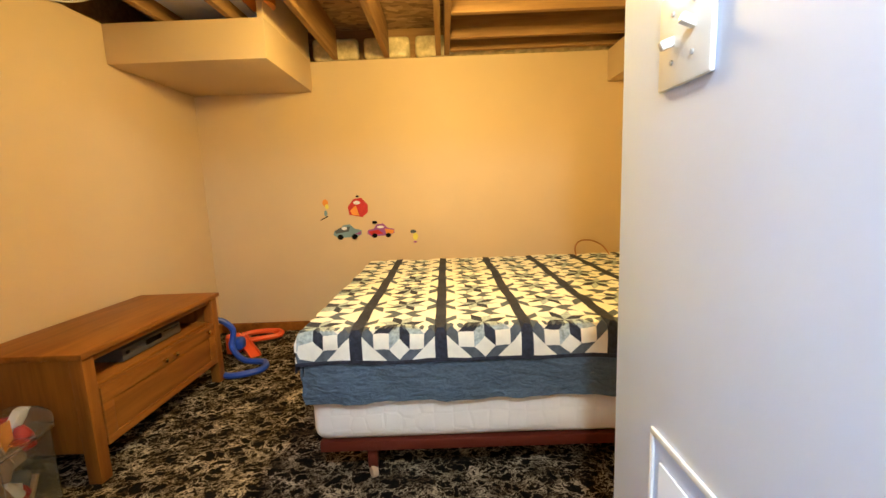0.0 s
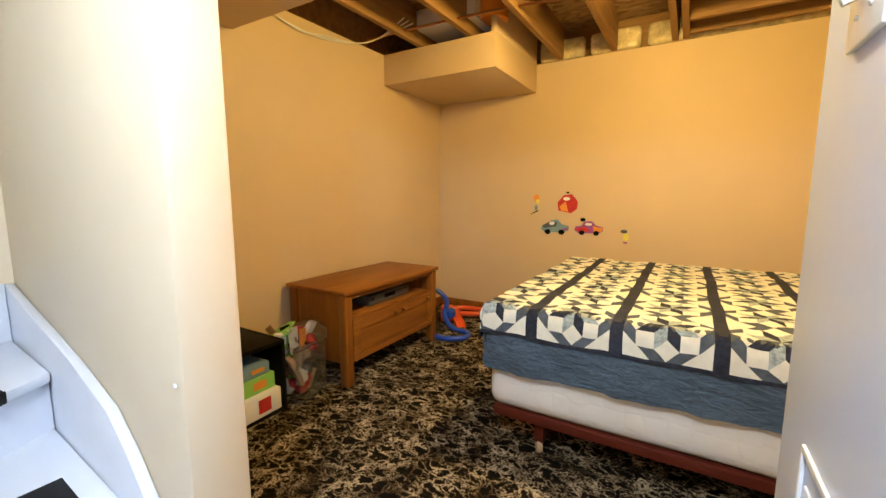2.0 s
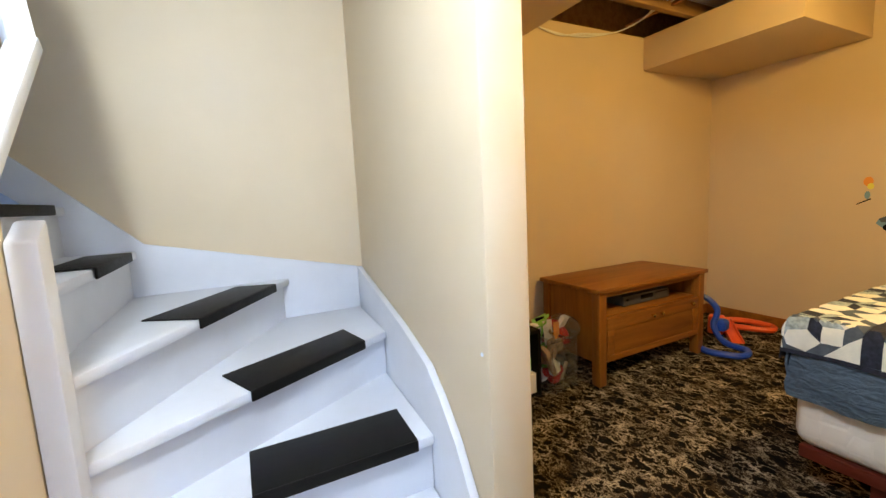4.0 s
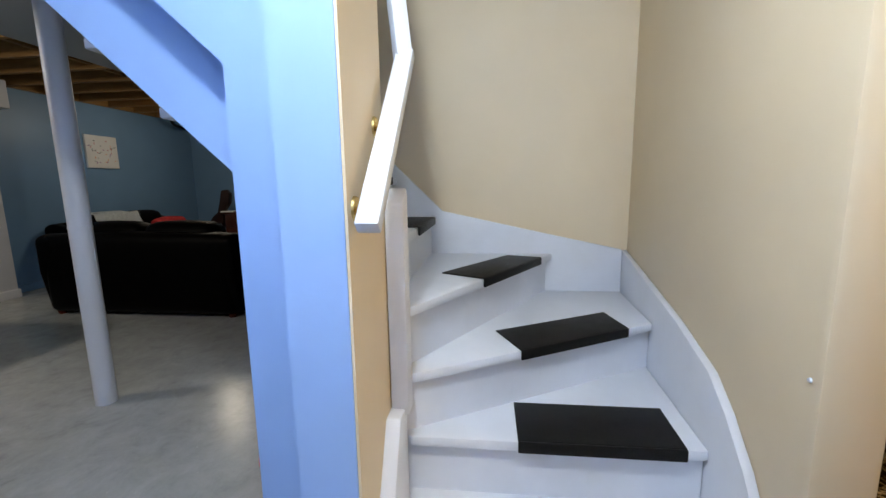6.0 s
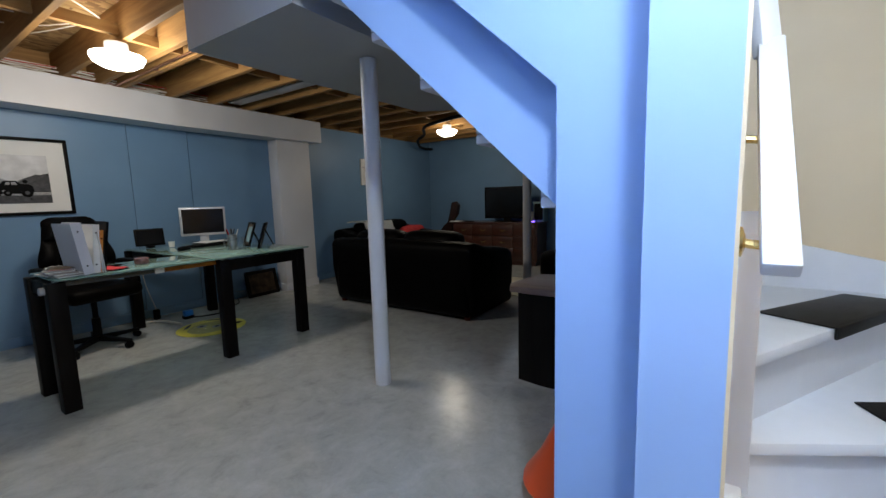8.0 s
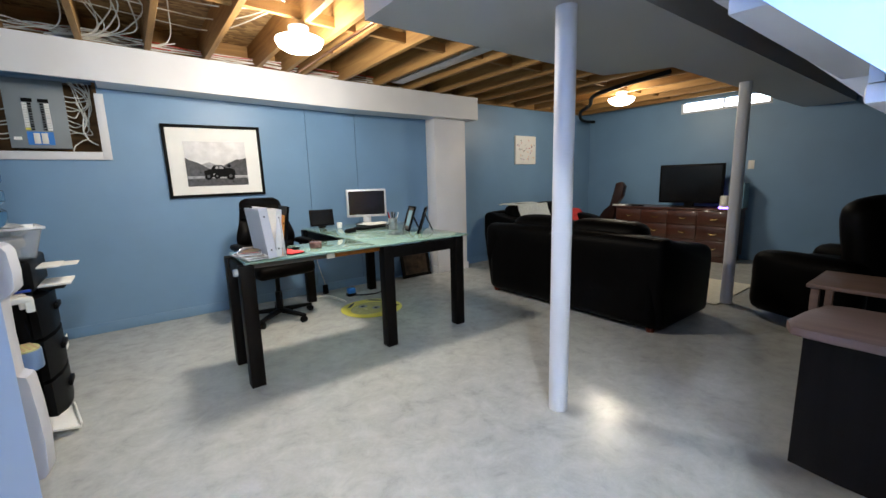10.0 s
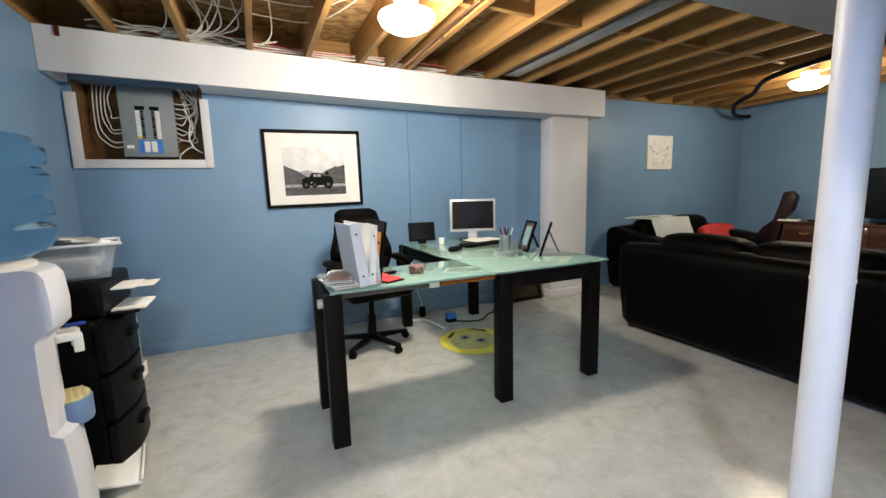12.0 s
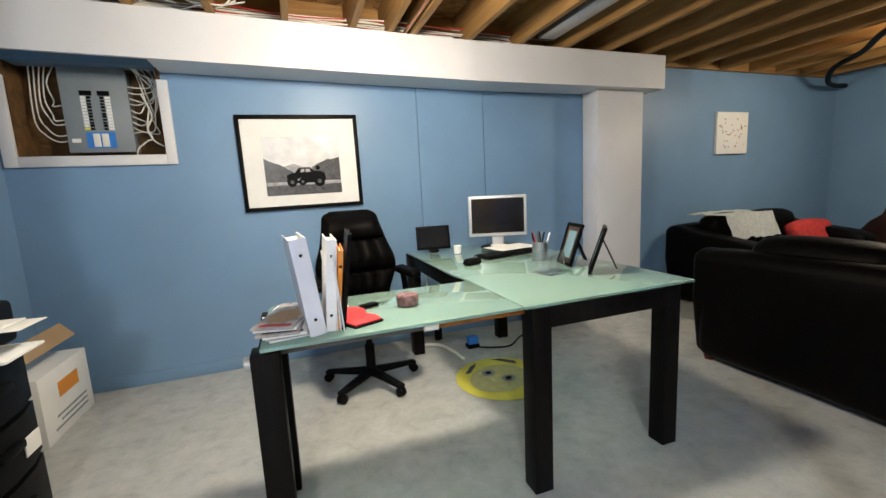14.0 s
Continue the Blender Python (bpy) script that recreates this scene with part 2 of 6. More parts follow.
M = dict(
    tan=plain("tan_wall_paint", (0.62, 0.47, 0.28), 0.55, vary=0.05, scale=1.5, grain=0.12, grain_scale=90),
    cream=plain("cream_wall_paint", (0.74, 0.61, 0.42), 0.5, vary=0.05, scale=1.8, grain=0.12, grain_scale=90),
    pale=plain("pale_wall_paint", (0.61, 0.71, 0.95), 0.42, vary=0.04, scale=1.8, grain=0.12, grain_scale=90),
    blue=plain("blue_wall_paint", (0.165, 0.29, 0.45), 0.42, vary=0.07, scale=1.6, grain=0.14, grain_scale=90),
    # stair blue; on the passage wall it stands in for landing light
    stairblue=plain("stair_and_lit_blue_paint", (0.33, 0.50, 0.86), 0.42, vary=0.05, scale=1.6, grain=0.12, grain_scale=90),
    white=plain("white_paint", (0.69, 0.69, 0.71), 0.45, vary=0.05, scale=2.5, grain=0.12, grain_scale=90),
    stairwhite=plain("white_stair_enamel", (0.71, 0.735, 0.79), 0.33, vary=0.06, scale=5, grain=0.1, grain_scale=70),
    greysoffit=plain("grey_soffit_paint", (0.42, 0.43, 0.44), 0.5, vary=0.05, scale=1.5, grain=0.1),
    carpet=veined_carpet(), vinyl=marbled_vinyl(), osb=chip_board(),
    # board darkened so that its colour holds the shade of the panel recess
    recessboard=wood("recess_shaded_board", (0.045, 0.020, 0.007), (0.20, 0.105, 0.035), 0, 0.8, 0.6),
    lumber_y=wood("spruce_lumber_y", (0.18, 0.085, 0.023), (0.37, 0.21, 0.07), 1, 0.7),
    lumber_x=wood("spruce_lumber_x", (0.18, 0.085, 0.023), (0.37, 0.21, 0.07), 0, 0.7),
    pine_y=wood("stained_pine_y", (0.145, 0.044, 0.006), (0.33, 0.122, 0.016), 1, 0.42, 0.8, 0.0, 1.3),
    pine_z=wood("stained_pine_z", (0.145, 0.044, 0.006), (0.33, 0.122, 0.016), 2, 0.42, 0.8, 0.0, 1.3),
    cherry=wood("red_cherry", (0.055, 0.010, 0.005), (0.12, 0.022, 0.011), 0, 0.4, 1.0, 0.0, 1.25),
    mahogany=wood("dark_mahogany", (0.035, 0.012, 0.008), (0.10, 0.033, 0.02), 1, 0.33, 1.0, 0.4),
    walnut=wood("walnut_laminate", (0.16, 0.10, 0.08), (0.26, 0.17, 0.14), 1, 0.4, 1.0),
    espresso=wood("espresso_wood", (0.003, 0.0025, 0.0025), (0.008, 0.0065, 0.006), 2, 0.5, 1.0, 0.0, 1.18),
    leather=plain("black_leather", (0.0025, 0.0022, 0.0022), 0.45, vary=0.3, scale=9, grain=0.45, grain_scale=210, ior=1.13),
    black=plain("black_plastic", (0.005, 0.005, 0.0055), 0.42, vary=0.15, grain=0.2, ior=1.14),
    blacksatin=plain("black_satin_screen", (0.006, 0.006, 0.007), 0.14, vary=0.1, grain=0),
    rubber=plain("black_ribbed_rubber", (0.007, 0.0065, 0.0065), 0.5, vary=0.25, scale=14, grain=0.6, grain_scale=240, ior=1.25),
    metalgrey=plain("grey_enamelled_steel", (0.23, 0.26, 0.28), 0.4, vary=0.06, grain=0.1),
    darkmetal=plain("dark_grey_steel", (0.07, 0.068, 0.062), 0.4, vary=0.1, grain=0.1),
    silver=plain("silver_plastic", (0.55, 0.56, 0.58), 0.35, metal=0.3, vary=0.05, grain=0.05),
    galv=plain("galvanised_steel", (0.55, 0.58, 0.6), 0.35, metal=0.9, vary=0.15, scale=20, grain=0.1),
    brass=plain("polished_brass", (0.75, 0.55, 0.22), 0.25, metal=1.0, vary=0.1, grain=0),
    copper=plain("copper_pipe", (0.45, 0.22, 0.12), 0.35, metal=1.0, vary=0.15, grain=0),
    plate=plain("ivory_plastic", (0.78, 0.76, 0.70), 0.3, vary=0.03, grain=0),
    paper=plain("white_paper", (0.80, 0.80, 0.78), 0.7, vary=0.04, grain=0.1),
    card=plain("brown_cardboard", (0.42, 0.28, 0.16), 0.8, vary=0.1, grain=0.2),
    ticking=quilted("white_mattress_ticking", (0.78, 0.74, 0.66)),
    slate=crinkled("slate_blue_cotton", (0.078, 0.112, 0.15)),
    navy=plain("navy_print_cotton", (0.018, 0.022, 0.038), 0.85, vary=0.6, scale=70, grain=0.4),
    creamcloth=plain("cream_cotton", (0.76, 0.73, 0.60), 0.85, vary=0.08, scale=30, grain=0.4),
    sage=plain("sage_print_cotton", (0.36, 0.42, 0.40), 0.85, vary=0.45, scale=90, grain=0.4),
    steelblue=plain("steel_blue_cotton", (0.082, 0.10, 0.115), 0.85, vary=0.25, scale=50, grain=0.4),
    redplastic=plain("orange_red_plastic", (0.80, 0.10, 0.02), 0.35, vary=0.06, grain=0.05),
    blueplastic=plain("blue_plastic", (0.02, 0.07, 0.42), 0.35, vary=0.06, grain=0.05),
    red=plain("red_fabric", (0.50, 0.025, 0.025), 0.7, vary=0.2, scale=30, grain=0.3),
    yellow=plain("yellow_vinyl", (0.75, 0.68, 0.10), 0.5, vary=0.1, grain=0.1),
    green=plain("green_card", (0.25, 0.55, 0.10), 0.6, vary=0.1, grain=0.1),
    orange=plain("orange_card", (0.75, 0.28, 0.04), 0.6, vary=0.1, grain=0.1),
    purple=plain("purple_card", (0.30, 0.08, 0.30), 0.6, vary=0.1, grain=0.1),
    teal=plain("teal_card", (0.18, 0.30, 0.36), 0.6, vary=0.2, grain=0.1),
    trayblue=plain("grey_blue_plastic", (0.16, 0.25, 0.42), 0.4, vary=0.08, grain=0.05),
    wire=plain("white_cable", (0.72, 0.70, 0.64), 0.45, vary=0.05, grain=0),
    insul=plain("vapour_barrier_film", (0.62, 0.52, 0.30), 0.25, vary=0.4, scale=16, grain=0.8, grain_scale=22),
    tableglass=glass_of("green_frosted_glass", (0.50, 0.74, 0.66), 0.03, 0.6),
    clear=glass_of("clear_plastic", (0.86, 0.88, 0.88), 0.06, 0.97, 1.12),
    bottle=glass_of("blue_bottle_plastic", (0.42, 0.64, 0.80), 0.08, 1.0, 1.12),
    frosted=glass_of("frosted_plastic", (0.88, 0.90, 0.93), 0.25, 0.8, 1.2),
    lampglass=glow("lit_lamp_glass", (1.0, 0.92, 0.76), 14.0),
    daylight=glow("daylight_beyond_window", (0.80, 0.90, 1.0), 6.0),
    warmglass=glow("lit_warm_bulb", (1.0, 0.75, 0.4), 25.0),
    hillgrey=plain("dark_grey_photo_ink", (0.07, 0.07, 0.075), 0.3, vary=0.5, scale=30, grain=0),
    photo=plain("grey_photograph", (0.68, 0.68, 0.69), 0.3, vary=0.22, scale=9, grain=0),
    photomid=plain("pale_grey_photo_ink", (0.34, 0.34, 0.35), 0.3, vary=0.4, scale=26, grain=0),
    tinclear=plain("clear_tub_of_red_clips", (0.30, 0.16, 0.15), 0.15, vary=0.6, scale=60, grain=0.2),
    redpad=plain("red_gel_pad", (0.72, 0.03, 0.035), 0.5, vary=0.06, grain=0.2),
    binderwhite=plain("white_vinyl_cover", (0.70, 0.71, 0.76), 0.35, vary=0.04, grain=0.05),
    magazine=plain("glossy_magazine_cover", (0.42, 0.38, 0.36), 0.2, vary=0.6, scale=24, grain=0),
    clearyellow=plain("translucent_yellow_vinyl", (0.60, 0.58, 0.28), 0.25, vary=0.15, scale=20, grain=0.1),
    brightblue=plain("bright_blue_plastic", (0.03, 0.20, 0.62), 0.4, vary=0.06, grain=0),
    darkpaint=plain("dark_oil_painting", (0.05, 0.032, 0.02), 0.35, vary=1.0, scale=12, grain=0.3, grain_scale=60),
    darkbrown=plain("dark_brown_varnish", (0.022, 0.008, 0.006), 0.35, vary=0.3, scale=8, grain=0.1),
    throw=plain("white_knit", (0.86, 0.91, 0.92), 0.9, vary=0.15, scale=40, grain=0.8, grain_scale=50),
    plaid=plain("red_plaid_fabric", (0.45, 0.03, 0.03), 0.8, vary=0.35, scale=26, grain=0.3),
    led=glow("violet_led", (0.25, 0.12, 1.0), 4.0),
)


# ---- builders ----
def boxes(*list_of, bev=0.0, seg=2):
    """A bmesh of axis-aligned boxes (x0, x1, y0, y1, z0, z1)."""
    bm = bmesh.new()
    for x0, x1, y0, y1, z0, z1 in list_of:
        r = bmesh.ops.create_cube(bm, size=1)
        bmesh.ops.transform(bm, matrix=Matrix.LocRotScale(((x0 + x1) / 2, (y0 + y1) / 2, (z0 + z1) / 2), None, (abs(x1 - x0), abs(y1 - y0), abs(z1 - z0))), verts=r["verts"])
    if bev:
        bmesh.ops.bevel(bm, geom=list(bm.edges), offset=bev, segments=seg, affect="EDGES", profile=0.5)
    return bm


def lathe(profile, steps=24, centre=(0, 0, 0)):
    """A solid turned round z from (radius, height) pairs."""
    bm = bmesh.new()
    rings = []
    for r, z in profile:
        rings.append([bm.verts.new((centre[0] + max(r, 0.0004) * math.cos(2 * math.pi * i / steps), centre[1] + max(r, 0.0004) * math.sin(2 * math.pi * i / steps), centre[2] + z)) for i in range(steps)])
    for a, b in zip(rings, rings[1:]):
        for i in range(steps):
            bm.faces.new((a[i], a[(i + 1) % steps], b[(i + 1) % steps], b[i]))
    bm.faces.new(list(reversed(rings[0])))
    bm.faces.new(rings[-1])
    return bm


def prism(poly, depth, plane="xz", at=0.0, bev=0.0):
    """A polygon drawn in a plane and pushed through a depth along the third axis."""
    bm = bmesh.new()
    put = {"xz": lambda a, b, d: (a, d, b), "yz": lambda a, b, d: (d, a, b), "xy": lambda a, b, d: (a, b, d)}[plane]
    lo = [bm.verts.new(put(a, b, at)) for a, b in poly]
    hi = [bm.verts.new(put(a, b, at + depth)) for a, b in poly]
    k = len(poly)
    bm.faces.new(lo), bm.faces.new(list(reversed(hi)))
    for i in range(k):
        bm.faces.new((lo[i], hi[i], hi[(i + 1) % k], lo[(i + 1) % k]))
    bmesh.ops.recalc_face_normals(bm, faces=bm.faces)
    if bev:
        bmesh.ops.bevel(bm, geom=list(bm.edges), offset=bev, segments=2, affect="EDGES", profile=0.5)
    return bm


def tube(points, radius, steps=8, close=False):
    """A round bar or cable through points, smoothed between them."""
    pts = [Vector(p) for p in points]
    fine = []
    for i in range(len(pts) - 1):
        p0, p1, p2, p3 = pts[max(i - 1, 0)], pts[i], pts[i + 1], pts[min(i + 2, len(pts) - 1)]
        for k in range(6):
            t = k / 6
            fine.append(0.5 * (2 * p1 + (p2 - p0) * t + (2 * p0 - 5 * p1 + 4 * p2 - p3) * t * t + (3 * p1 - p0 - 3 * p2 + p3) * t ** 3))
    fine.append(pts[-1])
    bm = bmesh.new()
    rings, up = [], Vector((0.13, 0.31, 0.94))
    for i, p in enumerate(fine):
        d = (fine[min(i + 1, len(fine) - 1)] - fine[max(i - 1, 0)]).normalized()
        side = d.cross(up if abs(d.dot(up)) < 0.95 else Vector((1, 0, 0))).normalized()
        other = d.cross(side)
        rings.append([bm.verts.new(p + radius * (math.cos(2 * math.pi * k / steps) * side + math.sin(2 * math.pi * k / steps) * other)) for k in range(steps)])
    for a, b in zip(rings, rings[1:]):
        for k in range(steps):
            bm.faces.new((a[k], a[(k + 1) % steps], b[(k + 1) % steps], b[k]))
    bm.faces.new(rings[0]), bm.faces.new(list(reversed(rings[-1])))
    bmesh.ops.recalc_face_normals(bm, faces=bm.faces)
    return bm


def cushion(x, y, z, puff=0.03, cuts=5, soft=0.04, seed=0):
    """A padded block, rounded and bulging, centred on x and y, standing on z = 0."""
    bm = boxes((-x / 2, x / 2, -y / 2, y / 2, 0, z))
    bmesh.ops.bevel(bm, geom=list(bm.edges), offset=min(soft, z * 0.45, x * 0.45, y * 0.45), segments=3, affect="EDGES", profile=0.5)
    bmesh.ops.subdivide_edges(bm, edges=[e for e in bm.edges if e.calc_length() > 0.12], cuts=cuts, use_grid_fill=True)
    for v in bm.verts:
        u, w, h = 2 * v.co.x / x, 2 * v.co.y / y, 2 * v.co.z / z - 1
        f = puff * (1 - min(1, u * u)) * (1 - min(1, w * w))
        g = puff * 0.6 * (1 - min(1, h * h))
        v.co.z += f * (1 if h > 0.2 else 0)
        v.co.x += g * (1 - min(1, w * w)) * u
        v.co.y += g * (1 - min(1, u * u)) * w
        v.co += 0.006 * noise.noise_vector(v.co * 7 + Vector((seed, 0, 0)))
    return bm


def finish(bm, name, material, smooth=None):
    me = bpy.data.meshes.new(name)
    bmesh.ops.recalc_face_normals(bm, faces=bm.faces)
    bm.to_mesh(me)
    bm.free()
    for m in material if isinstance(material, (list, tuple)) else [material]:
        me.materials.append(m)
    if smooth is None or smooth:
        me.polygons.foreach_set("use_smooth", [True] * len(me.polygons))
        me.set_sharp_from_angle(angle=radians(38))
    return me


def part(name, bm, material, parent, label="", m=None):
    ob = new(name, finish(bm, name, material))
    ob.parent = parent
    if m is not None:
        ob.matrix_basis = m
    return tagged(ob, label) if label else ob


def again(ob, m):
    """One more part on the same mesh, under the same parent."""
    o = new(ob.name.split(".")[0], ob.data)
    o.parent, o.matrix_basis = ob.parent, m
    return o


def thing(name, label, category, x=0, y=0, z=0, rz=0, group=""):
    ob = new(name)
    ob.empty_display_size = 0.1
    ob.matrix_basis = pose(x, y, z, 0, 0, rz)
    return tagged(ob, label, category, group)


def solo(name, bm, material, label, category, m=None, group=""):
    ob = new(name, finish(bm, name, material))
    if m is not None:
        ob.matrix_basis = m
    return tagged(ob, label, category, group)


def structure(name, bm, material, label):
    return tagged(new(name, finish(bm, name, material)), label, kind="structure")


# ---- rooms ----
structure("floor_office", boxes((-6.97, 0.86, -5.77, 0.23, -0.1, 0.0)), M["vinyl"], "grey marbled glossy sheet vinyl floor")
structure("floor_bedroom", boxes((-2.26, 1.48, 0.234, 3.29, -0.1, 0.006)), M["carpet"], "black carpet with cream crooked veins")

structure("wall_bedroom_left", boxes((-2.26, -2.14, 0.23, 3.29, 0.006, 2.165)), M["tan"], "tan painted bedroom wall")
structure("wall_bedroom_far", boxes((-2.14, 1.36, 3.17, 3.29, 0.006, 2.165)), M["tan"], "tan painted wall with stickers")
structure("wall_bedroom_right", boxes((1.36, 1.48, 0.45, 3.29, 0.006, 2.165)), M["tan"], "tan painted bedroom wall")
structure("wall_bedroom_near", boxes((0.24, 1.36, 0.45, 0.561, 0.006, 2.165)), M["tan"], "tan painted wall beside the opening")
structure("wall_stair_side", prism([(-0.846, 0.10), (-2.27, 0.18), (-2.27, 0.23), (-0.846, 0.23)], 2.6, "xy", 0.0, bev=0.016), M["cream"], "cream painted stair wall with nail marks")
structure("wall_landing", boxes((0.119, 0.24, -1.15, 0.561, 0.0, 2.6), bev=0.006), M["pale"], "pale painted landing wall")
# lighter than the office blue: landing light put into the colour
structure("wall_passage", boxes((0.119, 0.24, -2.96, -1.15, 0.0, 2.45), (0.24, 0.86, -2.96, -2.84, 0.0, 2.45)), M["stairblue"], "blue passage wall end with landing light in its colour")
structure("wall_office_left", boxes((0.74, 0.86, -5.77, -2.96, 0.0, 2.50)), M["blue"], "blue painted office wall")
structure("wall_lounge_far", boxes((-6.97, -6.85, -5.77, -4.14, 0, 2.45), (-6.97, -6.85, -3.05, 0.23, 0, 2.45), (-6.97, -6.85, -4.14, -3.05, 0, 2.05), (-6.97, -6.85, -4.14, -3.05, 2.20, 2.45)), M["blue"], "blue painted lounge wall with a high window")
structure("wall_lounge_side", boxes((-6.85, -2.27, 0.10, 0.23, 0, 2.45)), M["blue"], "blue painted lounge wall")

# the office back wall, with the recess for the breaker panel
structure("wall_office_back", boxes((-6.85, -2.313, -5.77, -5.65, 0, 2.45), (-2.313, -2.305, -5.77, -5.662, 0, 2.45), (-2.305, -1.756, -5.77, -5.645, 0, 2.45), (-1.756, -1.748, -5.77, -5.662, 0, 2.45), (-1.748, -0.10, -5.77, -5.65, 0, 2.45), (-0.10, 0.68, -5.77, -5.65, 0, 1.475), (-0.10, 0.68, -5.77, -5.65, 2.03, 2.45), (0.68, 0.74, -5.77, -5.65, 0, 2.45)), M["blue"], "blue painted office wall with panel seams")
structure("baseboard_office", boxes((-3.17, 0.74, -5.65, -5.636, 0, 0.085), (-6.85, -3.78, -5.65, -5.636, 0, 0.085), bev=0.003), M["blue"], "blue painted baseboard")
structure("baseboard_bedroom", boxes((-2.126, 1.36, 3.157, 3.17, 0.006, 0.085), (-2.14, -2.126, 0.24, 3.17, 0.006, 0.085), bev=0.003), M["pine_y"], "stained wooden baseboard")
structure("wall_column", boxes((-3.765, -3.275, -5.64, -5.45, 0, 1.945), bev=0.004), M["white"], "white boxed column under the beam")
structure("wall_column_base", boxes((-3.78, -3.26, -5.64, -5.436, 0, 0.09), bev=0.004), M["white"], "white column base board")
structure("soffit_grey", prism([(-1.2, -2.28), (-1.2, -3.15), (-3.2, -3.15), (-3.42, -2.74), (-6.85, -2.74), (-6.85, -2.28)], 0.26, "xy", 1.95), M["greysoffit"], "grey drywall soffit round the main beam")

# bedroom soffits
structure("soffit_corner", boxes((-2.138, -1.2, 2.33, 3.168, 1.94, 2.165), (-1.24, -1.2, 2.34, 3.168, 2.165, 2.42), bev=0.004), M["tan"], "tan boxed soffit in the corner")
structure("soffit_right", boxes((1.11, 1.358, 0.6, 3.168, 1.93, 2.165), bev=0.004), M["tan"], "tan boxed soffit")
structure("soffit_near", boxes((-2.138, 1.358, 0.232, 1.09, 1.95, 2.165)), M["tan"], "tan flat soffit over the opening")

# ceilings: joists under chip board, rising gently towards the office end wall
def rise(x):
    return 0.022 * max(0.0, x + 2.1)


def risen(bm):
    for v in bm.verts:
        v.co.z += rise(v.co.x)
    return bm


joists = [(0.35 - 0.405 * k - 0.02, 0.35 - 0.405 * k + 0.02, -5.65, 0.08 if 0.35 - 0.405 * k < -2.3 else -1.15, 2.215, 2.449) for k in range(-1, 18)]
joists += [(-1.535, -1.495, -5.65, -3.16, 2.215, 2.449)]
structure("bulkhead", risen(boxes((-3.9, -2.1, -5.638, -5.35, 1.945, 2.215), (-2.1, -0.11, -5.638, -5.35, 1.945, 2.215), (-0.11, 0.69, -5.372, -5.35, 1.945, 2.215), (-0.11, 0.69, -5.638, -5.372, 2.195, 2.215), (0.69, 0.738, -5.638, -5.35, 1.945, 2.215))), M["white"], "white boxed beam along the office wall")
structure("ceiling_office", risen(boxes(*joists, bev=0.003, seg=1)), M["lumber_y"], "open spruce joists")
blocks = []
for k in range(-1, 17):
    x = 0.35 - 0.405 * k
    blocks.append((x - 0.385, x - 0.02, -4.2 + 0.03 * (k % 2), -4.16 + 0.03 * (k % 2), 2.25, 2.32))
    blocks.append((x - 0.385, x - 0.02, -5.649, -5.61, 2.216, 2.449))
structure("ceiling_blocking", risen(boxes(*blocks)), M["lumber_x"], "short spruce blocking between joists")
structure("ceiling_subfloor", risen(boxes((-2.1, 0.86, -5.77, -1.15, 2.45, 2.48), (-6.97, -2.1, -5.77, -1.15, 2.45, 2.48), (-6.97, -2.27, -1.15, 0.23, 2.45, 2.48))), M["osb"], "chip board subfloor")
bj = [(-0.20 - 0.4 * k - 0.02, -0.20 - 0.4 * k + 0.02, 1.1, 3.16, 2.17, 2.409) for k in range(0, 5)] + [(-0.155, -0.115, 1.1, 3.16, 2.17, 2.409)]
structure("ceiling_bedroom", boxes(*bj, bev=0.003, seg=1), M["lumber_y"], "open spruce joists")
structure("ceiling_bedroom_cross", boxes(*[(-0.113, 1.36, 1.2 + 0.4 * k, 1.24 + 0.4 * k, 2.17, 2.409) for k in range(5)], (-0.113, 1.36, 3.05, 3.09, 2.17, 2.409), bev=0.003, seg=1), M["lumber_x"], "open spruce joists")
structure("ceiling_bedroom_subfloor", boxes((-2.26, 1.48, 0.23, 3.29, 2.41, 2.44)), M["osb"], "chip board subfloor")
structure("ceiling_bedroom_rim", boxes((-2.26, 1.48, 3.25, 3.29, 2.166, 2.409), (-2.26, -2.22, 0.23, 3.25, 2.166, 2.409), (1.44, 1.48, 0.23, 3.25, 2.166, 2.409), (-2.22, 1.44, 0.23, 0.27, 2.166, 2.409)), M["lumber_x"], "spruce rim joist")
structure("ceiling_landing", boxes((-1.01, 0.119, -1.15, 0.10, 2.25, 2.29), (-0.846, 0.119, 0.10, 0.23, 2.166, 2.29), (0.119, 0.24, -1.15, 0.23, 2.6, 2.64)), M["white"], "white landing ceiling")
structure("ceiling_stair", boxes((-2.27, -1.0, -2.7, 0.23, 3.4, 3.44)), M["white"], "white stairwell ceiling")

# ---- stair ----
SL = 0.94


def line(y, z0):
    return z0 + SL * (-1.148 - y)


structure("wall_stair_back", prism([(0.18, 0), (-1.30, 0), (-1.30, line(-1.30, 1.19)), (-2.7, line(-2.7, 1.19)), (-2.7, 3.4), (0.18, 3.4)], 0.12, "yz", -2.27), M["cream"], "cream painted stair wall")
structure("wall_stair_stub", boxes((-1.11, -0.82, -0.91, -0.782, 0, 2.6)), M["stairblue"], "light blue wall end")
structure("wall_stair_lining", boxes((-1.108, -0.824, -0.7818, -0.776, 0, 2.6)), M["cream"], "cream painted lining of the stair wall")
structure("wall_stair_face", prism([(-0.91, 0), (-1.124, 0), (-1.124, 1.392), (-2.28, 1.392 + SL * 1.156), (-2.28, 3.4), (-0.91, 3.4)], 0.096, "yz", -1.11), M["stairblue"], "light blue wall with a sloping cut under the stair")
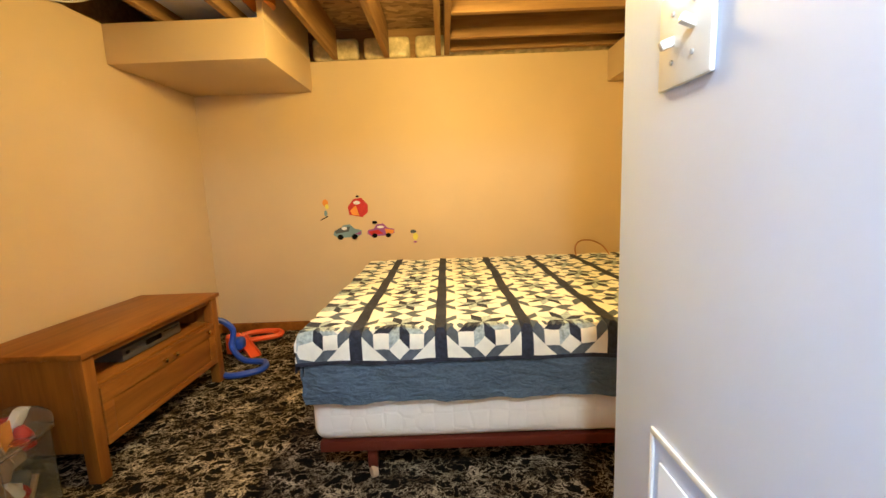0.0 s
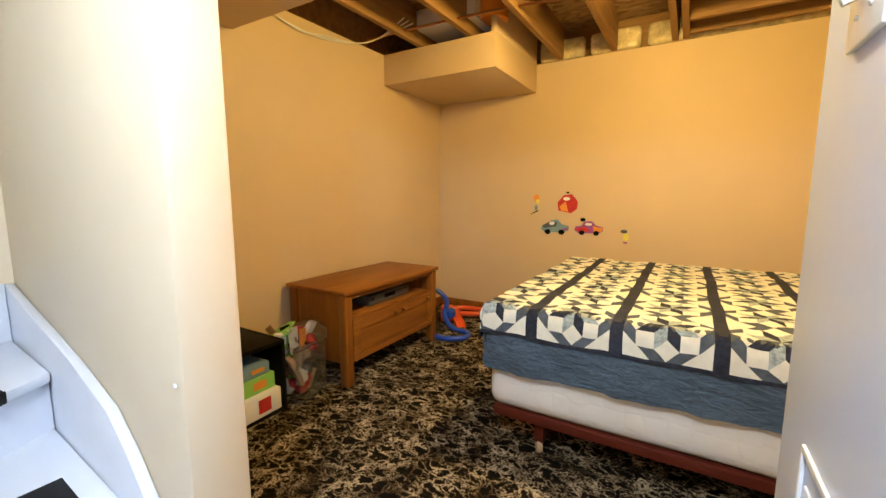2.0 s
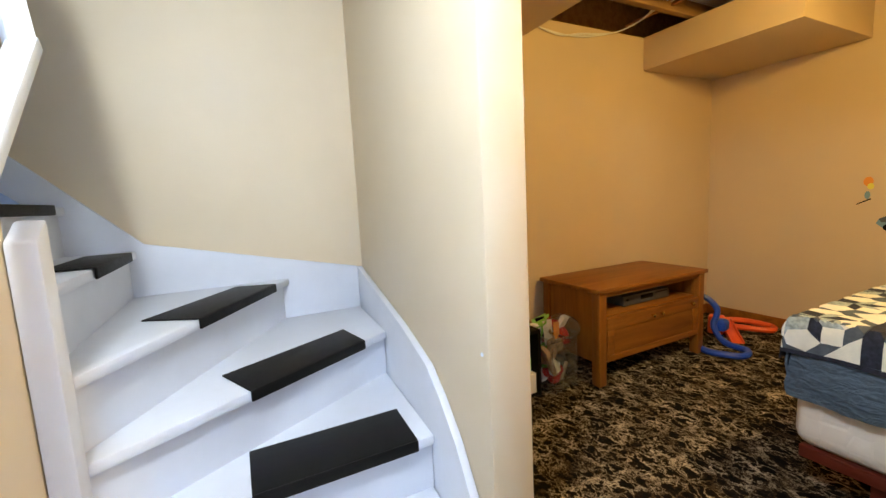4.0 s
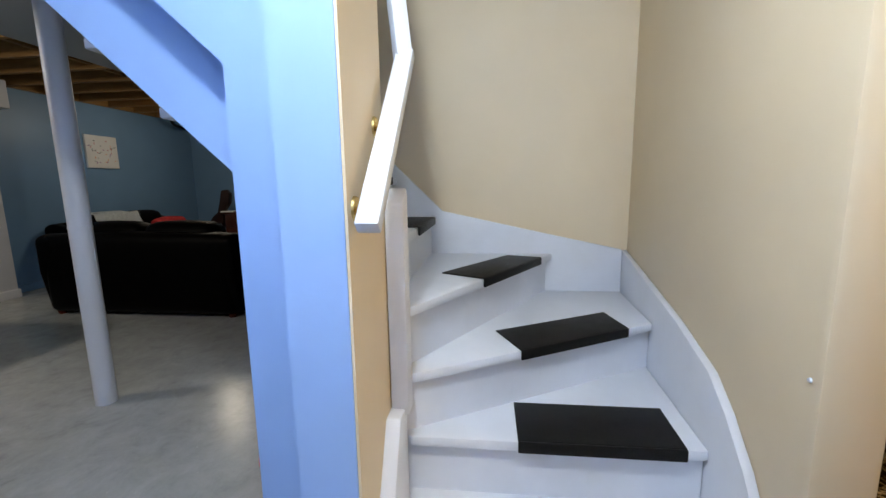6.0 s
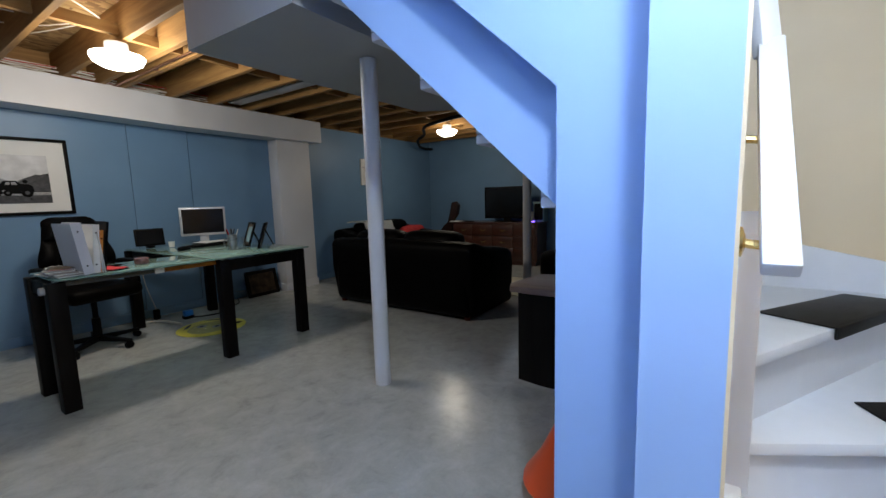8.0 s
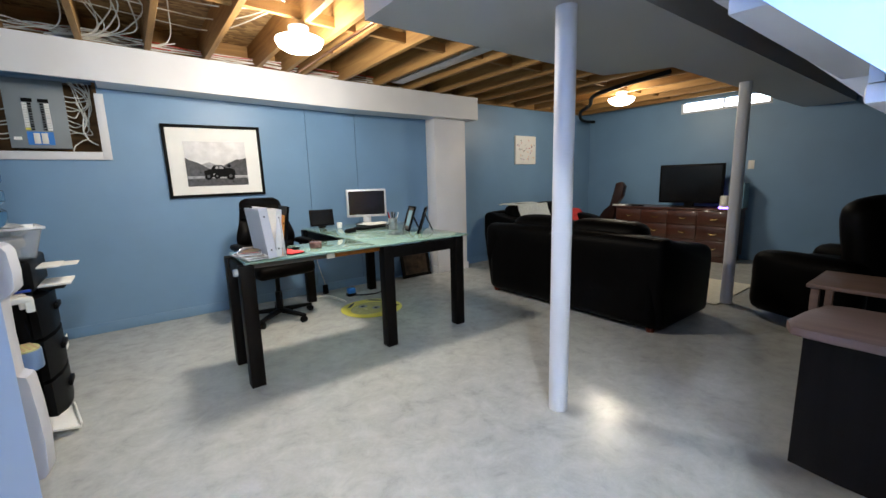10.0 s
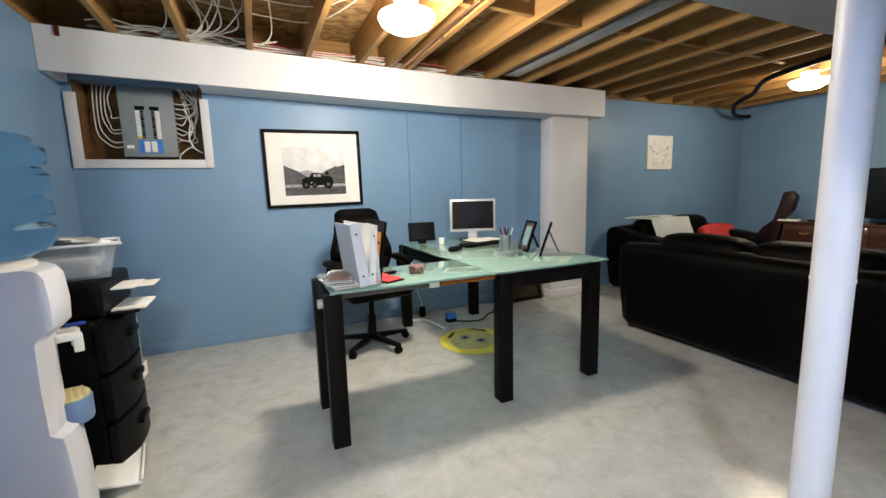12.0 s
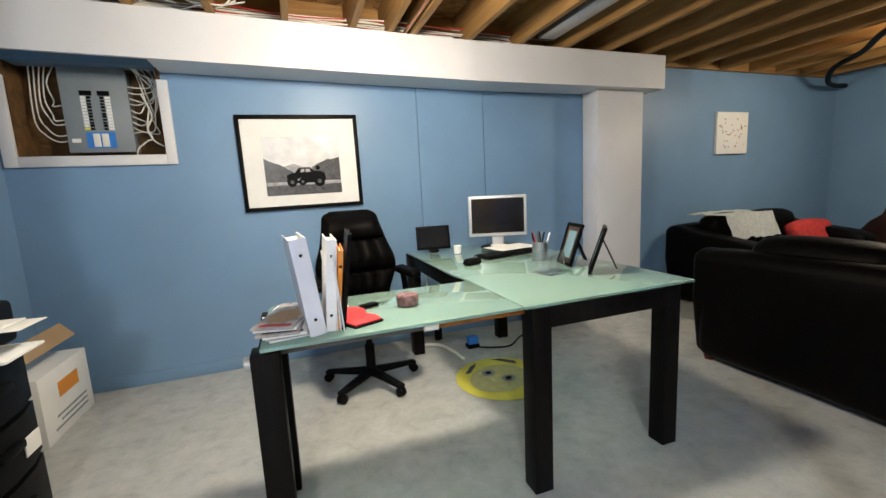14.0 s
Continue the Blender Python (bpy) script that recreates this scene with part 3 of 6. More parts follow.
structure("wall_stair_upper", boxes((-1.11, -1.01, -0.91, 0.10, 2.6, 3.4)), M["cream"], "cream painted wall over the landing")
stair = thing("staircase", "white painted wooden winder staircase with worn edges", "staircase", 0, 0, 0)
part("stringer", prism([(-1.0, line(-1.0, 1.11)), (-2.28, line(-2.28, 1.11)), (-2.28, line(-2.28, 1.11) + 0.45), (-1.0, line(-1.0, 1.11) + 0.45)], 0.036, "yz", -1.148), M["stairblue"], stair, "light blue painted sloping board")
part("soffit_board", prism([(-1.0, line(-1.0, 1.19)), (-2.7, line(-2.7, 1.19)), (-2.7, line(-2.7, 1.21)), (-1.0, line(-1.0, 1.21))], 0.99, "yz", -2.14), M["stairblue"], stair, "light blue sloping underside")
NX, NY = -1.115, -0.735
SKEW = 0.056


def tread(poly, z):
    part("tread", prism(poly, 0.032, "xy", z - 0.032, bev=0.007), M["stairwhite"], stair)


def ray_to(angle, n=0.0):
    """Where a line from the newel at an angle (degrees from +x) meets the stairwell's walls, shifted sideways by n."""
    a = radians(angle)
    dx, dy = math.cos(a), math.sin(a)
    ox, oy = NX + n * dy, NY - n * dx
    skew = dy + SKEW * dx
    ts = [t for t in (((0.07 + SKEW * (-0.86 - ox) - oy) / skew) if skew > 1e-6 else 9, ((-2.125 - ox) / dx) if dx < -1e-6 else 9) if t > 0]
    return (ox + min(ts) * dx, oy + min(ts) * dy), (ox, oy)


def riser(p, q, z0, z1):
    d = (Vector(q) - Vector(p)).normalized()
    nrm = Vector((-d.y, d.x)) * 0.018
    part("riser", prism([p, q, (q[0] + nrm.x, q[1] + nrm.y), (p[0] + nrm.x, p[1] + nrm.y)], z1 - z0, "xy", z0), M["stairwhite"], stair)


# first straight step, three winders, then the straight flight up
tread([(-0.89, -0.77), (-0.89, 0.072), (-1.19, 0.088), (-1.19, -0.77)], 0.19)
riser((-0.915, -0.77), (-0.915, 0.07), 0, 0.16)
for i, ang in enumerate((90, 120, 150, 180)):
    z = 0.38 + 0.19 * i
    far, near = ray_to(ang, -0.034)
    rf, rn = ray_to(ang, -0.062)
    back = (Vector(rf) - Vector(rn)).normalized() * 0.04
    riser((rn[0] - back.x, rn[1] - back.y), rf, z - 0.19, z - 0.03)
    if i < 3:
        nf, nn = ray_to(ang + 30, -0.085)
        poly = [near, far]
        if i == 1:
            poly.append((-2.125, 0.07 + SKEW * 1.265))
        poly += [nf, nn]
        tread(poly, z)
for k in range(6):
    y0, z = NY - 0.034 - 0.2 * k, 0.95 + 0.19 * k
    tread([(-1.15, y0), (-2.125, y0), (-2.125, y0 - 0.245), (-1.15, y0 - 0.245)], z)
    if k:
        riser((-1.15, y0 - 0.024), (-2.125, y0 - 0.024), z - 0.19, z - 0.03)
# skirting boards on the walls and the newel post
skirt = [(-0.86, 0.0), (-0.90, 0.30), (-1.0, 0.43), (-1.10, 0.52), (-1.20, 0.585), (-1.45, 0.65), (-2.148, 0.775), (-2.148, 0.0)]
side_skirting = prism(skirt, 0.026, "xz", 0.073, bev=0.004)
for v in side_skirting.verts:
    v.co.y += SKEW * (-0.86 - v.co.x)
part("skirting", side_skirting, M["stairwhite"], stair)
part("skirting", prism([(0.143, 0.4), (0.143, 0.778), (-0.24, 0.862), (-0.74, 0.975), (-1.05, 1.28), (-2.2, 2.37), (-2.2, 2.05), (-0.7, 0.6)], 0.024, "yz", -2.149, bev=0.004), M["stairwhite"], stair)
part("newel", prism([(-1.15, 0.48), (-1.09, 0.48), (-1.09, 1.06), (-1.15, 1.10)], 0.05, "xz", -0.774, bev=0.006), M["stairwhite"], stair)
part("inner_skirting", prism([(-0.86, 0.0), (-0.86, 0.18), (-1.04, 0.50), (-1.12, 0.50), (-1.12, 0.0)], 0.04, "xz", -0.776, bev=0.004), M["stairwhite"], stair)

# ---- bedroom things ----
def make_bed():
    bed = thing("bed", "low double bed with a blue blanket under a star quilt", "bed", 0, 0, 0.006)
    x0, x1, y0, y1 = -0.695, 1.33, 1.262, 2.78
    part("rail", boxes((x0 - 0.015, x1, y0 + 0.004, y0 + 0.045, 0.148, 0.19), bev=0.004), M["cherry"], bed, "dark red wooden rail")
    part("rail", boxes((x0 - 0.015, x0 + 0.025, y0 + 0.046, y1 - 0.041, 0.148, 0.19), bev=0.004), M["cherry"], bed, "dark red wooden rail")
    part("rail", boxes((x0 - 0.015, x1, y1 - 0.04, y1, 0.148, 0.19), bev=0.004), M["cherry"], bed, "dark red wooden rail")
    leg = part("leg", boxes((-0.02, 0.02, -0.02, 0.02, 0.045, 0.15), bev=0.004), M["cherry"], bed, m=pose(-0.52, 1.33, 0))
    for x, y in ((0.9, 1.33), (-0.52, 2.7), (0.9, 2.7)):
        again(leg, pose(x, y, 0))
    wheel = part("caster", lathe([(0.012, -0.014), (0.026, -0.011), (0.028, 0), (0.026, 0.011), (0.012, 0.014)], 16), M["card"], bed, "tan caster wheel", pose(-0.52, 1.32, 0.028, 0, 90, 30))
    again(wheel, pose(0.9, 1.32, 0.028, 0, 90, 10))
    part("mattress", cushion(x1 - x0 + 0.04, y1 - y0, 0.36, 0.012, 7, 0.05, 2), M["ticking"], bed, "white quilted mattress", pose((x0 + x1) / 2 - 0.02, (y0 + y1) / 2, 0.19))
    # blanket: a sheet with a wavy hem that hangs over the mattress
    def drape(off, u, v):
        """Over the top and down the front and the side, by arc length."""
        x, y, z = x0 + u, y0 + v, 0.0
        r = 0.05
        if v < 0:
            y, z = y0 - off - min(r, -v) * 0.35, v + 0.012
        if u < 0:
            x, z = x0 - off - min(r, -u) * 0.35, min(z, u + 0.012)
        return Vector((x, y, z))
    bm = bmesh.new()
    us = [-0.20 + 0.02 * i for i in range(int((x1 - x0 + 0.18) / 0.02))]
    vs = [-0.26 + 0.02 * i for i in range(int((y1 - y0 + 0.2) / 0.02))]
    grid = {}
    for i, u in enumerate(us):
        for j, v in enumerate(vs):
            p = drape(0.012, u, v)
            hang = max(-u, -v, 0)
            p.z += 0.625
            w = noise.noise(Vector((u * 7, v * 7, 3.1)))
            p += Vector((-1 if u < 0 else 0, -1 if v < 0 else 0, 0)) * ((0.022 * w + 0.007 * noise.noise(Vector((u * 22, v * 22, 8)))) * min(1, hang * 6) + 0.01)
            p.z += 0.008 * noise.noise(Vector((u * 14, v * 14, 0)))
            if v < -0.10 and u > -0.05:
                p.x += 0.62 * (-v - 0.10) * max(0, 1 - max(u, 0) / 0.4) ** 1.5
            if hang > 0.18:
                p.z += 0.006 * noise.noise(Vector((u * 3, v * 3, 7)))
            grid[i, j] = bm.verts.new(p)
    for i in range(len(us) - 1):
        for j in range(len(vs) - 1):
            if min(us[i], vs[j]) < -0.1 and max(us[i], vs[j]) < -0.06:
                continue
            bm.faces.new((grid[i, j], grid[i + 1, j], grid[i + 1, j + 1], grid[i, j + 1]))
    bmesh.ops.delete(bm, geom=[v for v in bm.verts if not v.link_faces], context="VERTS")
    bmesh.ops.solidify(bm, geom=list(bm.faces), thickness=-0.008)
    part("blanket", bm, M["slate"], bed, "slate blue crinkled blanket")

    # quilt: star blocks between dark strips
    mats = [M["creamcloth"], M["navy"], M["steelblue"], M["sage"], M["slate"]]
    bm = bmesh.new()
    S, W = 0.262, 0.043

    def lay(u, v, lift=0.0):
        p = drape(0.026, u, v)
        hang = max(-u, -v, 0)
        p.z += 0.647 + lift + 0.010 * noise.noise(Vector((u * 6, v * 6, 5))) + 0.004 * noise.noise(Vector((u * 25, v * 25, 1)))
        p.x += 0.006 * noise.noise(Vector((u * 5, v * 5, 9)))
        if hang:
            p += Vector((-1 if u < 0 else 0, -1 if v < 0 else 0, 0)) * (0.012 + 0.02 * hang + lift)
        return p

    def patch(poly, mat, n=3, lift=0.0):
        """Lay a flat patch over the bed in small triangles, so that it follows the folds."""
        ps = [Vector((a, b)) for a, b in poly]
        c = sum(ps, Vector((0, 0))) / len(ps)
        for a, b in zip(ps, ps[1:] + ps[:1]):
            rows = []
            for i in range(n + 1):
                f = i / n
                lo, hi = c.lerp(a, f), c.lerp(b, f)
                rows.append([lo.lerp(hi, k / i if i else 0) for k in range(i + 1)])
            verts = [[bm.verts.new(lay(*q, lift)) for q in r] for r in rows]
            for r, s in zip(verts, verts[1:]):
                for k in range(len(r)):
                    bm.faces.new((r[k], s[k], s[k + 1])).material_index = mat
                    if k + 1 < len(r):
                        bm.faces.new((r[k], s[k + 1], r[k + 1])).material_index = mat

    nu, nv = 7, 6
    u00, v00 = -0.14, -0.118
    rnd = random.Random(4)
    for i in range(nu):
        bu = u00 + W * 0.5 + i * (S + W)
        for j in range(nv):
            bv = v00 + j * S
            cx, cy, h = bu + S / 2, bv + S / 2, S / 2
            R = 0.758 * h

            def at(r, t):
                return (cx + r * math.cos(t), cy + r * math.sin(t))

            patch([(cx - h, cy - h), (cx + h, cy - h), (cx + h, cy + h), (cx - h, cy + h)], 2, 8, -0.003)
            for sx in (-1, 1):
                for sy in (-1, 1):
                    patch([(cx + sx * h, cy + sy * h), (cx + sx * h, cy + sy * 0.36 * h), (cx + sx * 0.36 * h, cy + sy * h)], 0, 3, -0.0012)
            for k in range(8):
                t = (k + 0.5) * math.pi / 4
                patch([(cx, cy), at(R * 0.5412, t - math.pi / 8), at(R, t), at(R * 0.5412, t + math.pi / 8)], (1, 3)[k % 2], 3)
                patch([at(R * 0.5412, t + math.pi / 8), at(R, t), at(R * 1.30, t + math.pi / 8), at(R, t + math.pi / 4)], 0, 3)
        # strip beside each column of blocks
        for j in range(nv * 3):
            v0, v1 = v00 + j * S / 3, v00 + (j + 1) * S / 3
            patch([(bu - W, v0), (bu, v0), (bu, v1), (bu - W, v1)], 1, 2)
    for k in range(24):
        a, b = u00 - W * 0.5 + k * 0.09, u00 - W * 0.5 + (k + 1) * 0.09
        patch([(a, v00 - 0.014), (b, v00 - 0.014), (b, v00), (a, v00)], 1, 1)
    bmesh.ops.remove_doubles(bm, verts=bm.verts, dist=0.0008)
    part("quilt", bm, mats, bed, "patchwork quilt of grey and white stars")
    return bed


make_bed()


def make_tv_stand():
    st = thing("tv_stand", "stained pine television stand with a drawer and an open shelf", "tv stand", -1.86, 1.80, 0.006)
    part("top", boxes((-0.245, 0.245, -0.49, 0.485, 0.535, 0.56), bev=0.005), M["pine_y"], st)
    leg = part("leg", boxes((-0.028, 0.028, -0.028, 0.028, 0, 0.535), bev=0.004), M["pine_z"], st, m=pose(0.202, -0.448, 0))
    for x, y in ((0.202, 0.443), (-0.2, -0.448), (-0.2, 0.443)):
        again(leg, pose(x, y, 0))
    part("side_panel", boxes((-0.172, 0.174, -0.465, -0.447, 0.13, 0.535), bev=0.002), M["pine_z"], st)
    part("side_panel", boxes((-0.172, 0.174, 0.442, 0.460, 0.13, 0.535), bev=0.002), M["pine_z"], st)
    part("back_panel", boxes((-0.215, -0.205, -0.42, 0.415, 0.13, 0.535)), M["pine_y"], st)
    part("shelf", boxes((-0.2, 0.19, -0.42, 0.415, 0.375, 0.392), bev=0.002), M["pine_y"], st)
    part("top_rail", boxes((0.19, 0.218, -0.42, 0.415, 0.505, 0.535), bev=0.002), M["pine_y"], st)
    dr = part("drawer", boxes((0.2, 0.222, -0.415, 0.41, 0.135, 0.385), bev=0.003), M["pine_y"], st, "wide drawer with a sunk panel")
    part("drawer_frame", boxes((0.222, 0.232, -0.415, 0.41, 0.315, 0.385), (0.222, 0.232, -0.415, 0.41, 0.135, 0.17), (0.222, 0.232, -0.415, -0.36, 0.17, 0.315), (0.222, 0.232, 0.355, 0.41, 0.17, 0.315), bev=0.003), M["pine_y"], dr)
    k = part("knob", lathe([(0.006, 0), (0.006, 0.01), (0.012, 0.014), (0.012, 0.02), (0.004, 0.024)], 12), M["brass"], dr, m=pose(0.232, -0.045, 0.345, 0, 90, 0))
    again(k, pose(0.232, 0.035, 0.345, 0, 90, 0))
    again(k, pose(0.232, 0.33, 0.355, 0, 90, 0))
    vcr = thing("video_player", "dark grey video player on the open shelf", "video player", -1.845, 1.83, 0.399)
    part("body", boxes((-0.12, 0.13, -0.21, 0.21, 0.004, 0.066), bev=0.006), M["darkmetal"], vcr)
    part("display", boxes((0.13, 0.133, -0.06, 0.05, 0.03, 0.055)), M["blacksatin"], vcr)
    part("slot", boxes((0.13, 0.132, 0.07, 0.19, 0.05, 0.056)), M["black"], vcr)
    part("button", boxes((0.13, 0.135, -0.19, -0.17, 0.035, 0.05), bev=0.002), M["black"], vcr)


make_tv_stand()


# ---- office things ----
def make_desk():
    d = thing("glass_desk", "corner desk of green glass on black wooden legs", "desk", 0, 0, 0)
    part("glass_top", boxes((-1.535, -0.685, -4.25, -3.765, 0.752, 0.764), bev=0.003), M["tableglass"], d, "green glass top")
    part("glass_top", prism([(-1.54, -3.762), (-2.35, -3.765), (-2.36, -5.30), (-1.52, -5.30), (-1.52, -4.45), (-1.54, -4.26)], 0.012, "xy", 0.752, bev=0.003), M["tableglass"], d, "green glass top")
    leg = part("leg", boxes((-0.04, 0.04, -0.04, 0.04, 0, 0.742), bev=0.004), M["espresso"], d, "black square leg", pose(-0.695, -3.82, 0))
    for x, y in ((-0.695, -4.225), (-1.625, -3.825), (-2.30, -3.86), (-1.57, -5.34), (-2.27, -5.37)):
        again(leg, pose(x, y, 0))
    part("beam", boxes((-2.23, -1.64, -3.84, -3.80, 0.655, 0.735), bev=0.003), M["espresso"], d)
    part("beam", boxes((-0.72, -0.67, -4.185, -3.855, 0.655, 0.735), bev=0.003), M["espresso"], d)
    part("beam", boxes((-1.6, -1.55, -5.26, -4.3, 0.655, 0.735), bev=0.003), M["espresso"], d)
    part("beam", boxes((-2.28, -2.24, -5.29, -3.9, 0.655, 0.735), bev=0.003), M["espresso"], d)
    part("beam", boxes((-2.21, -1.61, -5.34, -5.30, 0.655, 0.735), bev=0.003), M["espresso"], d)
    part("rail", boxes((-1.19, -0.735, -3.86, -3.84, 0.712, 0.738), bev=0.003), M["darkmetal"], d, "dark grey metal rail")
    part("rail_joint", boxes((-1.245, -1.192, -3.862, -3.836, 0.708, 0.742), bev=0.003), M["plate"], d, "white plastic rail joint")
    part("rail", boxes((-1.585, -1.247, -3.86, -3.842, 0.71, 0.738), bev=0.003), M["pine_y"], d, "brown wooden rail end")
    part("end_cap", lathe([(0.020, 0.0), (0.022, 0.004), (0.022, 0.03), (0.018, 0.034)], 18), M["silver"], d, "silver round end cap", pose(-0.665, -3.84, 0.70, 0, 90, 0))
    part("rail", boxes((-1.56, -0.70, -4.235, -4.21, 0.70, 0.735), bev=0.003), M["espresso"], d)
    for x, y in ((-0.70, -3.82), (-0.70, -4.22), (-1.625, -3.825), (-2.30, -3.86), (-1.57, -5.27), (-2.27, -5.28)):
        part("spacer", lathe([(0.014, 0.742), (0.014, 0.752)], 14, (x, y, 0)), M["silver"], d)


make_desk()


def make_chair():
    c = thing("office_chair", "black leather office chair with a high padded back", "chair", -1.17, -5.02, 0, 188)
    # local: the seat faces -y
    part("column", lathe([(0.03, 0.07), (0.03, 0.25), (0.02, 0.25), (0.02, 0.42)], 16), M["black"], c)
    arm = prism([(0, 0.075), (0.02, 0.10), (0.3, 0.075), (0.3, 0.055), (0.03, 0.055)], 0.045, "xz", -0.0225, bev=0.006)
    leg = part("base_leg", arm, M["black"], c)
    cw = part("caster", lathe([(0.012, -0.024), (0.027, -0.02), (0.028, -0.004), (0.018, 0), (0.028, 0.004), (0.027, 0.02), (0.012, 0.024)], 16), M["black"], c, m=pose(0.285, 0, 0.028, 90, 0, 0))
    for k in range(1, 5):
        again(leg, pose(0, 0, 0, 0, 0, 72 * k))
        again(cw, pose(0.285 * math.cos(radians(72 * k)), 0.285 * math.sin(radians(72 * k)), 0.028, 90, 0, 72 * k))
    part("seat", cushion(0.5, 0.5, 0.11, 0.02, 5, 0.045, 3), M["leather"], c, m=pose(0, -0.02, 0.42))
    # back: shaped slab with a head pad and a lumbar fold
    bm = bmesh.new()
    rows, cols = 40, 32
    front, rear = {}, {}
    for i in range(rows + 1):
        f = i / rows
        half = 0.195 + 0.065 * math.exp(-((f - 0.42) / 0.24) ** 2) - 0.02 * max(0, f - 0.75) / 0.25
        if f > 0.93:
            half *= math.sqrt(max(0.3, 1 - ((f - 0.93) / 0.07) ** 2 * 0.5))
        pad = 0.05 + 0.025 * math.sin(f * math.pi * 3.0) ** 2 + 0.015 * (0.72 < f < 0.93)
        pad -= 0.03 * sum(math.exp(-((f - s) / 0.02) ** 2) for s in (0.36, 0.70))
        for j in range(cols + 1):
            g = 2 * j / cols - 1
            x = half * g
            y0 = 0.19 + 0.10 * f - 0.05 * math.sin(f * math.pi) + 0.05 * g * g * -1
            edge = (1 - g ** 6) * (1 - (2 * f - 1) ** 10)
            fold = 0.022 * sum(math.exp(-((abs(g) - w) / 0.07) ** 2) for w in (0.12, 0.5)) * (0.06 < f < 0.70)
            front[i, j] = bm.verts.new((x, y0 - (pad - fold) * edge, 0.47 + 0.61 * f))
            rear[i, j] = bm.verts.new((x, y0 + 0.03 * edge, 0.47 + 0.61 * f))
    for i in range(rows):
        for j in range(cols):
            bm.faces.new((front[i, j], front[i, j + 1], front[i + 1, j + 1], front[i + 1, j]))
            bm.faces.new((rear[i, j], rear[i + 1, j], rear[i + 1, j + 1], rear[i, j + 1]))
    for i in range(rows):
        for j in (0, cols):
            bm.faces.new((front[i, j], front[i + 1, j], rear[i + 1, j], rear[i, j]))
    for j in range(cols):
        for i in (0, rows):
            bm.faces.new((front[i, j], rear[i, j], rear[i, j + 1], front[i, j + 1]))
    part("backrest", bm, M["leather"], c, "high padded backrest with folds")
    for s in (-1, 1):
        part("armrest", cushion(0.075, 0.28, 0.045, 0.006, 3, 0.018, 5), M["leather"], c, m=pose(0.285 * s, 0.0, 0.655))
        part("arm_bracket", tube([(0.285 * s, 0.08, 0.66), (0.30 * s, 0.09, 0.56), (0.27 * s, 0.05, 0.46), (0.2 * s, 0.0, 0.425)], 0.02), M["black"], c)


make_chair()


def sofa_parts(s, length, depth=0.92):
    """Local: the seat faces +y, the back stands at y = 0, the length runs along x."""
    h = length / 2
    part("base", boxes((-h + 0.06, h - 0.06, 0.04, depth - 0.05, 0.03, 0.36), bev=0.03, seg=3), M["leather"], s)
    part("back", cushion(length - 0.10, 0.22, 0.70, 0.02, 6, 0.07, 1), M["leather"], s, m=pose(0, 0.11, 0.028))
    for k in (-1, 1):
        arm = prism([(0.06, 0.025), (depth - 0.04, 0.025), (depth, 0.46), (depth - 0.03, 0.58), (depth - 0.15, 0.62), (0.30, 0.68), (0.10, 0.74), (0.0, 0.70), (0.0, 0.4)], 0.24, "yz", -0.12)
        bmesh.ops.bevel(arm, geom=list(arm.edges), offset=0.05, segments=4, affect="EDGES", profile=0.5)
        part("armrest", arm, M["leather"], s, m=pose(k * (h - 0.12), 0, 0))
    n = max(2, round((length - 0.48) / 0.62))
    w = (length - 0.50) / n
    for i in range(n):
        x = -h + 0.25 + w * (i + 0.5)
        part("seat_cushion", cushion(w - 0.01, depth - 0.24, 0.16, 0.03, 5, 0.05, i), M["leather"], s, m=pose(x, depth / 2 + 0.09, 0.34))
        part("back_cushion", cushion(w - 0.01, 0.26, 0.36, 0.02, 5, 0.09, i + 7), M["leather"], s, m=pose(x, 0.25, 0.45))
    for x, y in ((-h + 0.1, 0.08), (h - 0.1, 0.08), (-h + 0.1, depth - 0.1), (h - 0.1, depth - 0.1)):
        part("foot", lathe([(0.028, 0), (0.036, 0.035)], 12, (x, y, 0)), M["cherry"], s, "turned wooden foot")


sofa_parts(thing("sofa", "long black leather sofa seen from behind", "sofa", -3.20, -3.55, 0, 90), 1.86)
sofa_parts(thing("loveseat", "black leather loveseat against the blue wall", "sofa", -5.02, -5.60, 0, 0), 1.62)


def steel_post(x, y):
    p = thing("steel_post", "round white painted steel support post", "post", x, y, 0, group="support posts")
    part("shaft", lathe([(0.048, 0.0), (0.048, 1.948)], 32), M["white"], p)
    part("seam", lathe([(0.0495, 0.92), (0.0505, 0.925), (0.0495, 0.93)], 32), M["white"], p)


steel_post(-1.875, -2.512)
steel_post(-4.50, -2.62)


def ceiling_light(x, y):
    c = thing("ceiling_light", "round glowing glass ceiling light on a joist", "ceiling light", x, y, 2.05, group="dome ceiling lights")
    part("base", lathe([(0.06, 0.086), (0.065, 0.10), (0.065, 0.164), (0.02, 0.165)], 32), M["silver"], c)
    part("shade", lathe([(0.15, 0.085), (0.152, 0.074), (0.135, 0.042), (0.09, 0.014), (0.04, 0.002), (0.0, 0.0)][::-1], 40), M["lampglass"], c, "lit white glass bowl").visible_shadow = False


ceiling_light(-1.23, -4.14)
ceiling_light(-5.23, -4.16)


